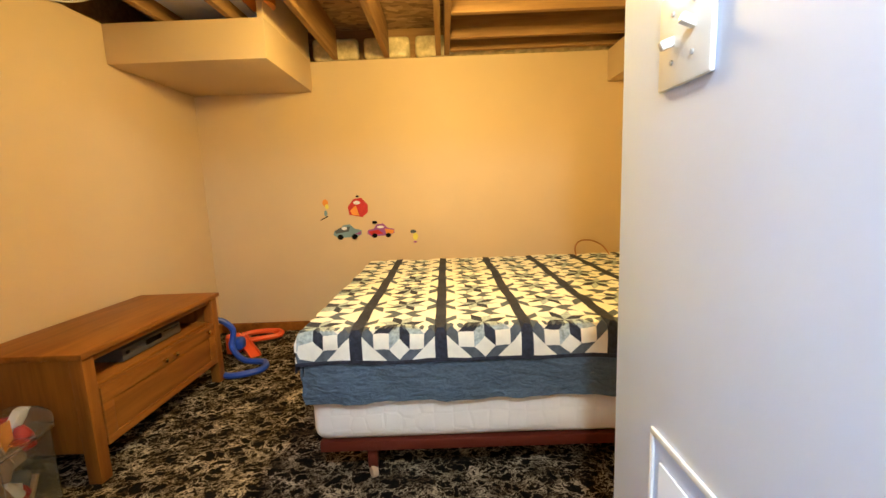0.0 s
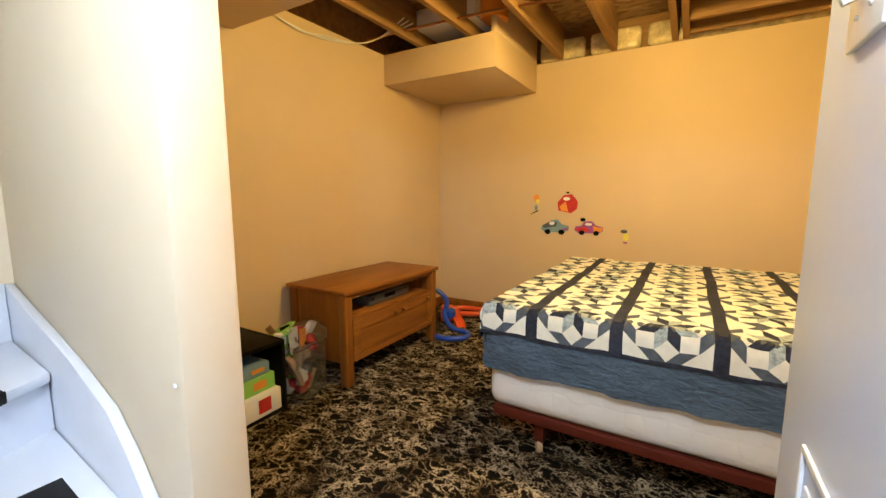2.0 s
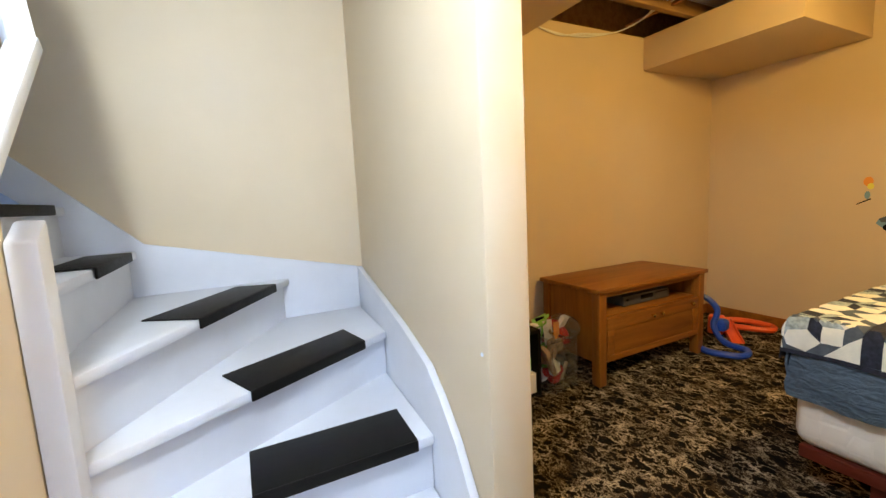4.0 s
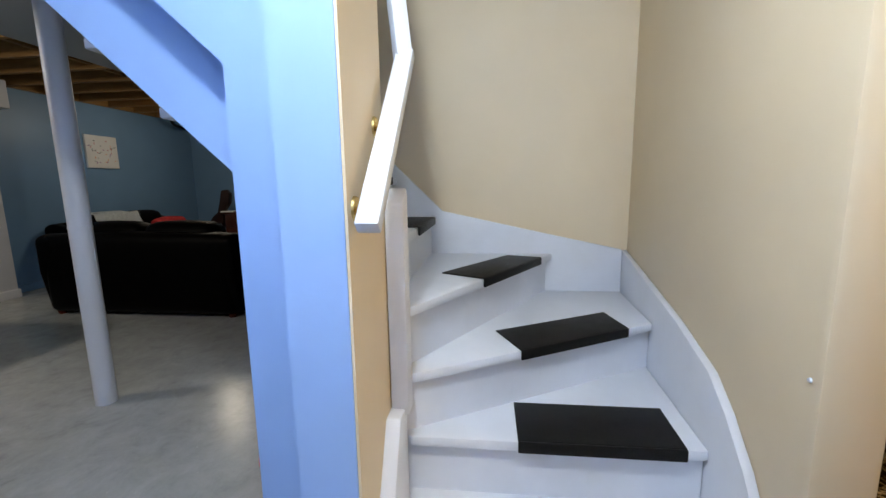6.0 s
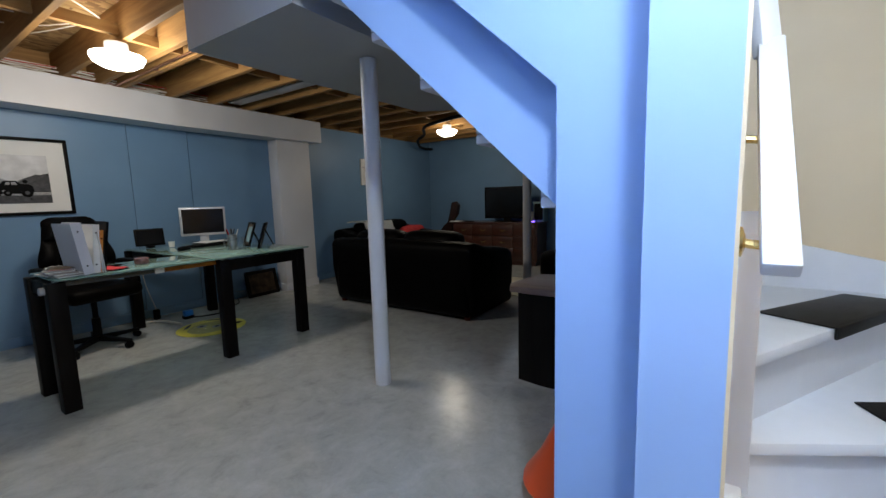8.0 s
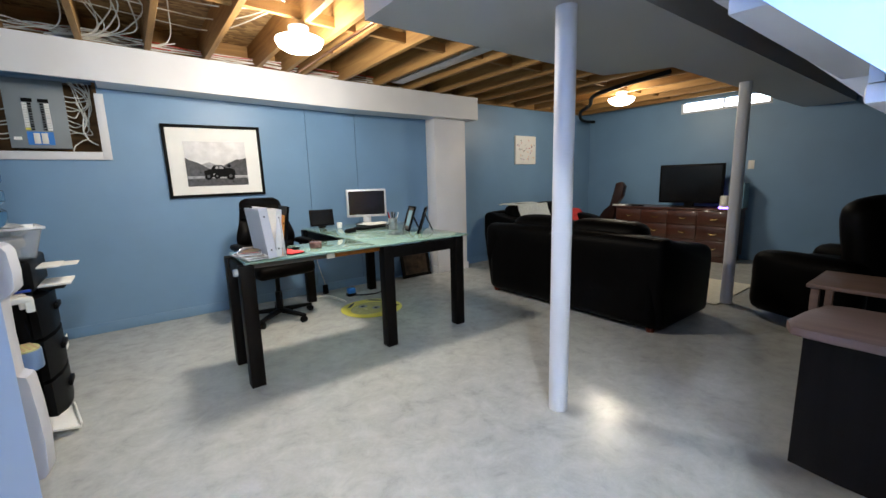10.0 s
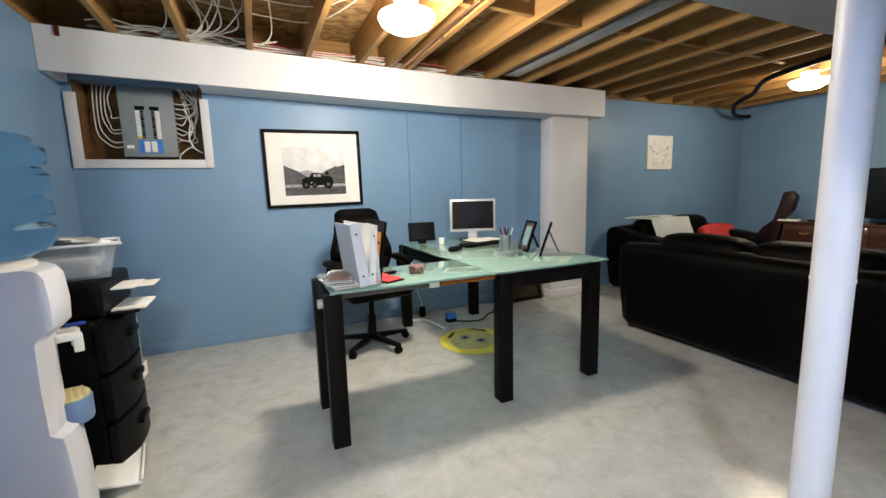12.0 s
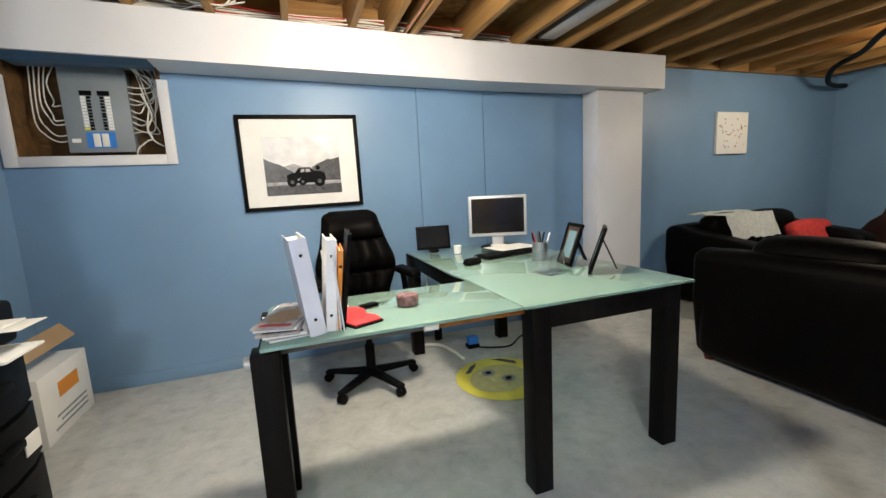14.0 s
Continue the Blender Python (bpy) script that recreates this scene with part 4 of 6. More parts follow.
def make_dresser():
    d = thing("dresser", "dark mahogany dresser with brass drawer handles", "dresser", -6.60, -4.02, 0, 0)
    L, H, D = 1.60, 0.72, 0.46
    part("body", boxes((-D / 2, D / 2, -L / 2, L / 2, 0.07, H - 0.03), bev=0.004), M["mahogany"], d)
    part("top", boxes((-D / 2 - 0.01, D / 2 + 0.02, -L / 2 - 0.02, L / 2 + 0.02, H - 0.03, H), bev=0.006), M["mahogany"], d)
    part("plinth", boxes((-D / 2 + 0.02, D / 2 - 0.01, -L / 2 + 0.02, L / 2 - 0.02, 0, 0.07)), M["mahogany"], d)
    for i in range(4):
        for j in range(3):
            y0, z0 = -L / 2 + 0.03 + i * 0.388, 0.09 + j * 0.2
            dr = part("drawer", boxes((D / 2, D / 2 + 0.016, y0, y0 + 0.376, z0, z0 + 0.188), bev=0.005), M["mahogany"], d)
            part("handle", tube([(D / 2 + 0.018, y0 + 0.16, z0 + 0.10), (D / 2 + 0.03, y0 + 0.18, z0 + 0.085), (D / 2 + 0.03, y0 + 0.225, z0 + 0.085), (D / 2 + 0.018, y0 + 0.245, z0 + 0.10)], 0.006, 6), M["brass"], dr, "brass handle")


make_dresser()
tv = thing("television", "black flat screen television standing on the dresser", "television", -6.50, -3.80, 0.72, 6)
part("screen", boxes((-0.03, 0.03, -0.40, 0.40, 0.06, 0.60), bev=0.008), M["black"], tv)
part("panel", boxes((0.03, 0.033, -0.375, 0.375, 0.09, 0.575)), M["blacksatin"], tv)
part("neck", boxes((-0.02, 0.02, -0.06, 0.06, 0.015, 0.07), bev=0.005), M["black"], tv)
part("stand", boxes((-0.1, 0.1, -0.2, 0.2, 0, 0.016), bev=0.006), M["black"], tv)

w = tagged(new("window_1"), "small high basement window with bright daylight", "window", kind="structure")
w.location = (-6.9, -3.595, 2.05)
part("window_frame", boxes((-0.03, 0.055, -0.545, 0.545, 0, 0.03), (-0.03, 0.055, -0.545, -0.515, 0.03, 0.148), (-0.03, 0.055, 0.515, 0.545, 0.03, 0.148), (-0.03, 0.05, -0.012, 0.012, 0.03, 0.148), bev=0.003), M["white"], w)
part("pane", boxes((-0.02, -0.014, -0.515, 0.515, 0.03, 0.148)), M["daylight"], w, "bright frosted pane")


def make_cooler():
    c = thing("water_cooler", "white water cooler with a blue bottle on top", "water cooler", 0.40, -3.64, 0, 22)
    # local: the front faces -x
    bm = bmesh.new()
    rings = []
    for z, f in ((0.0, 0.19), (0.02, 0.205), (0.15, 0.212), (0.30, 0.208), (0.42, 0.20), (0.45, 0.195), (0.458, 0.18), (0.47, 0.168), (0.62, 0.165), (0.77, 0.168), (0.785, 0.178), (0.80, 0.20), (0.815, 0.214), (0.88, 0.218), (0.965, 0.212), (0.99, 0.198), (1.0, 0.17)):
        pts = [(0.165, -0.145), (0.165, 0.145), (0.155, 0.155)]
        for k in range(13):
            y = 0.155 - 0.31 * k / 12
            pts.append((-(f - 0.055 * (abs(y) / 0.155) ** 2.4), y))
        pts.append((0.155, -0.155))
        rings.append([bm.verts.new((x, y, z)) for x, y in pts])
    for a, b in zip(rings, rings[1:]):
        for k in range(len(a)):
            bm.faces.new((a[k], a[(k + 1) % len(a)], b[(k + 1) % len(a)], b[k]))
    bm.faces.new(rings[0]), bm.faces.new(rings[-1])
    part("body", bm, M["binderwhite"], c, "white plastic cabinet with a rounded front")
    part("collar", lathe([(0.135, 0.995), (0.155, 1.0), (0.155, 1.012), (0.14, 1.024), (0.1, 1.028)], 32), M["plate"], c, "cream plastic collar")
    prof = [(0.05, 1.005), (0.10, 1.03), (0.13, 1.055), (0.14, 1.085), (0.14, 1.11), (0.125, 1.125), (0.125, 1.132), (0.142, 1.15), (0.142, 1.19), (0.126, 1.206), (0.126, 1.213), (0.142, 1.23), (0.142, 1.28), (0.127, 1.296), (0.127, 1.303), (0.142, 1.32), (0.142, 1.36), (0.11, 1.40), (0.0, 1.405)]
    part("bottle", lathe([(r * 1.14, z + 0.01) for r, z in prof], 32, (-0.055, 0, 0)), M["bottle"], c, "blue ribbed plastic water bottle")
    part("tap", boxes((-0.225, -0.16, -0.06, -0.03, 0.735, 0.76), (-0.232, -0.205, -0.055, -0.035, 0.69, 0.755), bev=0.004), M["plate"], c)
    part("tap", boxes((-0.225, -0.16, 0.03, 0.06, 0.735, 0.76), (-0.232, -0.205, 0.035, 0.055, 0.69, 0.755), bev=0.004), M["plate"], c)
    part("tap_lever", boxes((-0.25, -0.195, -0.055, -0.035, 0.762, 0.772), bev=0.003), M["blueplastic"], c, "blue tap lever")
    arc = [(-0.14, -0.075)] + [(-0.18 - 0.058 * math.cos(radians(a)), 0.075 * math.sin(radians(a))) for a in range(-80, 81, 20)] + [(-0.14, 0.075)]
    part("drip_tray", prism(arc, 0.085, "xy", 0.44, bev=0.006), M["trayblue"], c, "grey blue plastic drip tray")
    grid = part("drip_grid", prism([(-0.132 + (x + 0.132) * 0.95, y * 0.95) for x, y in arc], 0.008, "xy", 0.525, bev=0.002), M["clearyellow"], c, "yellow pierced drip grid")
    for k in range(4):
        for q in range(5):
            part("hole", boxes((-0.218 + 0.020 * k, -0.207 + 0.020 * k, -0.060 + 0.026 * q, -0.044 + 0.026 * q, 0.5332, 0.5338)), M["card"], grid)


make_cooler()


def make_cabinet():
    c = thing("drawer_tower", "black curved plastic drawer tower holding a printer", "cabinet", 0.45, -4.28, 0, 0)
    part("body", boxes((-0.20, 0.22, -0.24, 0.24, 0.0, 0.70), bev=0.02, seg=3), M["black"], c)
    for k in range(3):
        z = 0.03 + 0.22 * k
        dr = prism([(-0.24, -0.20), (-0.235, -0.23), (-0.12, -0.262), (0, -0.27), (0.12, -0.262), (0.235, -0.23), (0.24, -0.20)], 0.2, "xy", z)
        for v in dr.verts:
            v.co.x, v.co.y = v.co.y, v.co.x
        d = part("drawer", dr, M["black"], c)
        part("handle", boxes((-0.285, -0.265, -0.06, 0.06, z + 0.10, z + 0.13), bev=0.005), M["black"], d)
    part("label", boxes((-0.272, -0.268, -0.16, -0.07, 0.30, 0.37)), M["paper"], c, "white label")
    p = thing("printer", "black printer with paper in its trays", "printer", 0.42, -4.30, 0.70, 0)
    part("body", boxes((-0.20, 0.2, -0.22, 0.22, 0.0, 0.16), bev=0.02, seg=3), M["black"], p)
    part("out_tray", boxes((-0.30, -0.20, -0.13, 0.13, -0.012, 0.0), bev=0.003), M["black"], p)
    part("sheet", boxes((-0.325, -0.19, -0.11, 0.11, 0.001, 0.012), bev=0.003), M["paper"], p, "white paper")
    part("sheet", boxes((-0.29, -0.17, -0.10, 0.10, 0.098, 0.106), (-0.36, -0.29, -0.08, 0.08, 0.0995, 0.1025), bev=0.0012), M["paper"], p, "white paper in the upper tray")
    t = thing("plastic_tub", "clear plastic tub full of papers on the printer", "storage tub", 0.38, -4.26, 0.862, 14)
    tub = boxes((-0.19, 0.19, -0.15, 0.15, 0.0, 0.008), (-0.19, -0.184, -0.15, 0.15, 0.008, 0.15), (0.184, 0.19, -0.15, 0.15, 0.008, 0.15), (-0.184, 0.184, -0.15, -0.144, 0.008, 0.15), (-0.184, 0.184, 0.144, 0.15, 0.008, 0.15), bev=0.002)
    for v in tub.verts:
        flare = 0.8 + 1.25 * v.co.z
        v.co.x, v.co.y = v.co.x * flare, v.co.y * flare
    rim = boxes((-0.20, 0.20, -0.16, -0.149, 0.146, 0.158), (-0.20, 0.20, 0.149, 0.16, 0.146, 0.158), (-0.20, -0.189, -0.149, 0.149, 0.146, 0.158), (0.189, 0.20, -0.149, 0.149, 0.146, 0.158), bev=0.003)
    part("rim", rim, M["binderwhite"], t, "white plastic rim")
    part("tub", tub, M["frosted"], t, "frosted plastic walls")
    part("papers", boxes((-0.10, 0.11, -0.10, 0.1, 0.012, 0.06), (-0.12, 0.09, -0.1, 0.12, 0.06, 0.10), bev=0.003), M["paper"], t)
    part("packet", boxes((-0.08, 0.12, -0.12, -0.02, 0.10, 0.165), bev=0.01), M["teal"], t)
    part("papers", boxes((-0.16, 0.02, -0.05, 0.13, 0.0, 0.012), (-0.13, 0.05, -0.09, 0.10, 0.012, 0.02), bev=0.002), M["paper"], t, "loose white papers", pose(-0.01, 0.0, 0.15, 6, -9, 20))
    part("bag", cushion(0.26, 0.2, 0.06, 0.02, 3, 0.025, 4), M["clear"], t, m=pose(0.0, 0.02, 0.11))
    solo("paper_tray", boxes((-0.12, 0.05, -0.15, 0.15, 0.0, 0.012), (-0.12, -0.11, -0.15, 0.15, 0.012, 0.03), bev=0.003), M["paper"], "white paper tray on the floor", "paper tray", pose(0.26, -4.02, 0.045, 0, -14, 10))
    b = thing("carton", "white printed cardboard carton with open flaps", "box", 0.585, -5.26, 0, 0)
    part("body", boxes((-0.135, 0.14, -0.23, 0.26, 0, 0.36), bev=0.003), M["paper"], b)
    part("print", boxes((-0.1375, -0.1355, -0.1, 0.1, 0.2, 0.28)), M["orange"], b, "orange printed mark")
    part("flap", boxes((-0.14, -0.135, -0.22, 0.25, 0, 0.1)), M["card"], b, m=pose(0, 0, 0.36, 0, 40, 0))
    part("print", boxes((-0.1375, -0.1355, -0.16, 0.18, 0.05, 0.06), (-0.1375, -0.1355, -0.16, 0.12, 0.08, 0.09), (-0.1375, -0.1355, -0.16, 0.15, 0.11, 0.12)), M["metalgrey"], b)


make_cabinet()


def make_side_desk():
    d = thing("side_desk", "dark desk with a rounded walnut laminate top", "desk", 0.0, 0.0, 0)
    outline = [(-1.757, -1.10), (-1.757, -1.50), (-1.765, -1.59), (-1.83, -1.615), (-1.97, -1.60), (-2.11, -1.57), (-2.13, -1.50), (-2.13, -1.10)]
    part("top", prism(outline, 0.028, "xy", 0.705, bev=0.006), M["walnut"], d, "walnut laminate top")
    front = prism([(-1.79, -1.12), (-1.785, -1.30), (-1.79, -1.45), (-1.81, -1.567), (-1.835, -1.56), (-1.815, -1.45), (-1.81, -1.30), (-1.815, -1.12)], 0.435, "xy", 0.27)
    part("modesty_panel", front, M["espresso"], d, "bowed black front panel")
    part("side_panel", boxes((-2.10, -1.79, -1.12, -1.095, 0, 0.705), bev=0.003), M["espresso"], d)
    part("cross_beam", boxes((-2.02, -1.99, -1.52, -1.12, 0.62, 0.705), bev=0.003), M["espresso"], d)


make_side_desk()
ac = thing("armchair", "black leather reclining armchair with padded back", "armchair", -4.60, -1.92, 0, 160)
part("base", boxes((-0.36, 0.36, -0.36, 0.36, 0.03, 0.32), bev=0.03, seg=3), M["leather"], ac)
part("seat", cushion(0.52, 0.56, 0.16, 0.03, 5, 0.05, 2), M["leather"], ac, m=pose(0, 0.04, 0.32))
part("backrest", cushion(0.62, 0.24, 0.68, 0.04, 6, 0.10, 4), M["leather"], ac, m=pose(0, -0.32, 0.30, -10, 0, 0))
for s in (-1, 1):
    part("armrest", cushion(0.2, 0.72, 0.50, 0.02, 5, 0.08, 6), M["leather"], ac, m=pose(s * 0.36, 0.0, 0.05))


def bar(p, q, w, h, bev=0.004):
    """A straight bar of rectangular section from p to q."""
    p, q = Vector(p), Vector(q)
    bm = boxes((-w / 2, w / 2, -h / 2, h / 2, 0, (q - p).length), bev=bev)
    d = (q - p).normalized()
    turn = d.to_track_quat("Z", "Y").to_matrix().to_4x4()
    bmesh.ops.transform(bm, matrix=Matrix.Translation(p) @ turn, verts=bm.verts)
    return bm


# ---- stair and landing things ----
rail = thing("handrail", "white painted wooden handrail on brass brackets", "handrail", 0, 0, 0)
part("rail", bar((-0.79, -0.728, 1.028), (-1.205, -0.728, 1.45), 0.046, 0.03), M["stairwhite"], rail)
part("rail", bar((-1.195, -0.732, 1.42), (-1.28, -0.80, 1.98), 0.046, 0.03), M["stairwhite"], rail)
for bx, bz in ((-0.87, 1.06), (-1.04, 1.24)):
    b = part("bracket", tube([(bx, -0.776, bz), (bx, -0.745, bz - 0.004), (bx, -0.722, bz + 0.012), (bx - 0.005, -0.714, bz + 0.045)], 0.0075), M["brass"], rail, "polished brass bracket")
    part("rosette", lathe([(0.026, 0), (0.024, 0.005), (0.012, 0.009)], 18), M["brass"], b, m=pose(bx, -0.776, bz, -90, 0, 0))


def stair_mat(poly, z):
    """A rubber mat on a tread, its front lip bent over the nosing; the first two points are the front edge."""
    m = thing("stair_mat", "black ribbed rubber mat on a stair tread", "stair mat", 0, 0, z + 0.001, group="stair tread mats")
    part("pad", prism(poly, 0.005, "xy", 0.0, bev=0.002), M["rubber"], m)
    a, b, c = Vector(poly[0]), Vector(poly[1]), Vector(poly[2])
    d = (b - a).normalized()
    n = Vector((d.y, -d.x))
    if n.dot(c - b) > 0:
        n = -n
    lip = [a, b, b + n * 0.009, a + n * 0.009]
    part("lip", prism([(p.x, p.y) for p in lip], 0.036, "xy", -0.031, bev=0.0042), M["rubber"], m)


def along(angle, r, n):
    a = radians(angle)
    return (NX + r * math.cos(a) + n * math.sin(a), NY + r * math.sin(a) - n * math.cos(a))


stair_mat([along(90, 0.31, -0.032), along(90, 0.765, -0.032), along(90, 0.775, -0.24), along(90, 0.31, -0.24)], 0.38)
stair_mat([along(120, 0.40, -0.032), along(120, 0.87, -0.032), along(120, 0.93, -0.21), along(120, 0.42, -0.22)], 0.57)
stair_mat([along(150, 0.47, -0.032), along(150, 0.99, -0.032), along(150, 0.96, -0.19), along(150, 0.47, -0.22)], 0.76)
stair_mat([(-1.55, -0.767), (-2.0, -0.767), (-2.0, -0.90), (-1.55, -0.90)], 0.95)
stair_mat([(-1.55, -0.967), (-2.0, -0.967), (-2.0, -1.1), (-1.55, -1.1)], 1.14)

sw = thing("light_switch", "ivory double light switch plate with two toggles", "light switch", 0.119, 0.3675, 1.262)
part("plate", boxes((-0.008, 0.0, -0.0575, 0.0575, 0, 0.121), bev=0.003), M["plate"], sw)
for y, up in ((-0.023, 1), (0.023, -1)):
    part("toggle", boxes((-0.026, -0.006, -0.005, 0.005, -0.006, 0.006), bev=0.002), M["plate"], sw, m=pose(0, y, 0.062, 0, 22 * up, 0))
    for z in (0.032, 0.092):
        part("screw", lathe([(0.0035, 0), (0.0032, 0.002)], 10), M["silver"], sw, m=pose(-0.008, y, z, 0, -90, 0))
hatch = thing("access_hatch", "white painted access hatch in the landing wall", "access hatch", 0.119, 0, 0)
part("frame", boxes((-0.005, 0.0, -0.05, 0.416, 0.75, 0.76), (-0.005, 0.0, 0.408, 0.416, 0.2, 0.75), bev=0.001), M["stairwhite"], hatch)
part("door", boxes((-0.004, 0.0, -0.05, 0.39, 0.22, 0.716), bev=0.0015), M["pale"], hatch)
nails = thing("wall_nail", "small white filled nail mark on the stair wall", "nail mark", -0.87, 0.0985, 0.727)
part("head", lathe([(0.0055, 0), (0.004, 0.003)], 12), M["stairwhite"], nails, m=pose(0, 0, 0, 90, 0, 0))
cone = thing("traffic_cone", "orange plastic toy cone with a flared skirt", "toy cone", -1.45, -1.21, 0)
part("base", lathe([(0.125, 0.0), (0.13, 0.012), (0.118, 0.05), (0.112, 0.10)], 28), M["redplastic"], cone)
part("cone", lathe([(0.165, 0.095), (0.17, 0.10), (0.168, 0.112), (0.11, 0.20), (0.05, 0.33), (0.03, 0.40), (0.022, 0.41)], 28), M["redplastic"], cone)
ll = thing("landing_light", "round lit glass light on the landing ceiling", "ceiling light", -0.20, -0.68, 2.13)
part("base", lathe([(0.10, 0.09), (0.11, 0.119)], 24), M["silver"], ll)
part("shade", lathe([(0.0, 0.0), (0.07, 0.012), (0.11, 0.04), (0.13, 0.089)], 32), M["lampglass"], ll).visible_shadow = False
bl = thing("bedroom_light", "bare lit bulb in a porcelain holder on a joist", "light bulb", -0.20, 1.48, 2.04)
part("holder", lathe([(0.055, 0.132), (0.055, 0.115), (0.03, 0.10)][::-1], 20), M["plate"], bl)
part("bulb", lathe([(0.0, 0.0), (0.022, 0.008), (0.03, 0.03), (0.024, 0.06), (0.014, 0.10)], 20), M["warmglass"], bl).visible_shadow = False


# ---- bedroom small things ----
def sticker(x, z, w, h, shapes, label):
    """A flat wall sticker made of coloured cut-outs: (material, outline in units of its half size)."""
    s = thing("wall_sticker", label, "wall sticker", x - 0.05, 3.17, z - 0.018, group="cartoon wall stickers")
    for k, (mat, poly) in enumerate(shapes):
        part("cutout", prism([(a * w / 2, b * h / 2) for a, b in poly], 0.0012, "xz", -0.0022 - 0.0012 * k), M[mat], s)


def blob(cx, cz, rx, rz, n=10):
    return [(cx + rx * math.cos(2 * math.pi * i / n), cz + rz * math.sin(2 * math.pi * i / n)) for i in range(n)]


CAR = [(-1, -0.3), (-0.9, 0.1), (-0.5, 0.2), (-0.3, 0.7), (0.2, 0.8), (0.5, 0.3), (1, 0.1), (1, -0.35), (0.7, -0.6), (-0.7, -0.7)]
sticker(-0.855, 1.045, 0.165, 0.17, [("red", [(-0.9, -0.7), (-1, 0.1), (-0.4, 0.8), (0.4, 0.9), (1, 0.2), (0.95, -0.5), (0.4, -0.95)]), ("orange", [(-0.8, -0.3), (-0.2, 0.2), (0.1, -0.8), (-0.6, -0.7)]), ("paper", blob(-0.1, 0.45, 0.35, 0.18)), ("black", blob(0.0, 1.05, 0.16, 0.1))], "small red racing car wall sticker")
sticker(-0.955, 0.85, 0.235, 0.15, [("teal", CAR), ("steelblue", [(-0.9, 0.1), (-0.4, 0.5), (0.2, 0.5), (0.1, 0.0), (-0.8, -0.2)]), ("paper", blob(-0.2, 0.35, 0.2, 0.2)), ("purple", [(0.5, -0.3), (1, 0.0), (0.9, -0.4)]), ("black", blob(-0.5, -0.6, 0.22, 0.3)), ("black", blob(0.5, -0.6, 0.22, 0.3))], "small blue grey racing car wall sticker")
sticker(-0.68, 0.85, 0.225, 0.14, [("purple", CAR), ("orange", [(0.3, 0.2), (1, 0.0), (0.9, -0.4), (0.4, -0.5)]), ("red", [(-0.9, -0.1), (-0.2, 0.1), (0.2, -0.4), (-0.7, -0.5)]), ("paper", blob(0.0, 0.4, 0.25, 0.16)), ("black", blob(-0.45, -0.6, 0.2, 0.28)), ("black", blob(0.55, -0.6, 0.2, 0.28)), ("black", blob(-0.4, 0.95, 0.2, 0.2))], "small purple racing car wall sticker")
sticker(-1.12, 1.02, 0.08, 0.20, [("orange", blob(0.0, 0.7, 0.6, 0.3)), ("yellow", blob(0.3, 0.4, 0.4, 0.2)), ("teal", blob(0.0, -0.15, 0.35, 0.25)), ("black", [(-1.2, -0.75), (-1.2, -0.68), (0.4, -0.35), (0.5, -0.42)])], "small yellow figure wall sticker")
sticker(-0.40, 0.795, 0.085, 0.12, [("steelblue", blob(-0.3, 0.6, 0.6, 0.25)), ("yellow", blob(0.1, -0.1, 0.5, 0.5)), ("purple", blob(0.0, -0.85, 0.4, 0.12))], "small yellow and blue figure wall sticker")

cube = thing("cube_shelf", "black cube shelf with board games inside", "shelf", -1.94, 0.79, 0.006)
part("frame", boxes((-0.195, 0.195, -0.22, -0.20, 0, 0.37), (-0.195, 0.195, 0.20, 0.22, 0, 0.37), (-0.195, 0.195, -0.20, 0.20, 0.35, 0.37), (-0.195, 0.195, -0.20, 0.20, 0, 0.02), (-0.195, -0.185, -0.2, 0.2, 0.02, 0.35), bev=0.002), M["espresso"], cube)
for nm, mat, dims, lab in (("board_game", "paper", (0.30, 0.36, 0.11, 0.0), "white printed game box on the shelf"), ("board_game", "green", (0.28, 0.34, 0.08, 0.11), "green game box on the shelf"), ("board_game", "teal", (0.26, 0.30, 0.06, 0.19), "dark teal game box on the shelf")):
    g = thing(nm, lab, "board game", -1.91 + 0.02 * (mat == "paper"), 0.79, 0.027 + dims[3], 2)
    part("box", boxes((-dims[0] / 2, dims[0] / 2, -dims[1] / 2, dims[1] / 2, 0, dims[2]), bev=0.003), M[mat], g)
    part("print", boxes((dims[0] / 2, dims[0] / 2 + 0.001, 0.05, 0.12, 0.02, dims[2] - 0.02)), M["red" if mat == "paper" else "orange"], g)
    part("print", boxes((dims[0] / 2, dims[0] / 2 + 0.001, -0.14, -0.02, 0.03, dims[2] - 0.03)), M["green" if mat == "paper" else "yellow"], g)


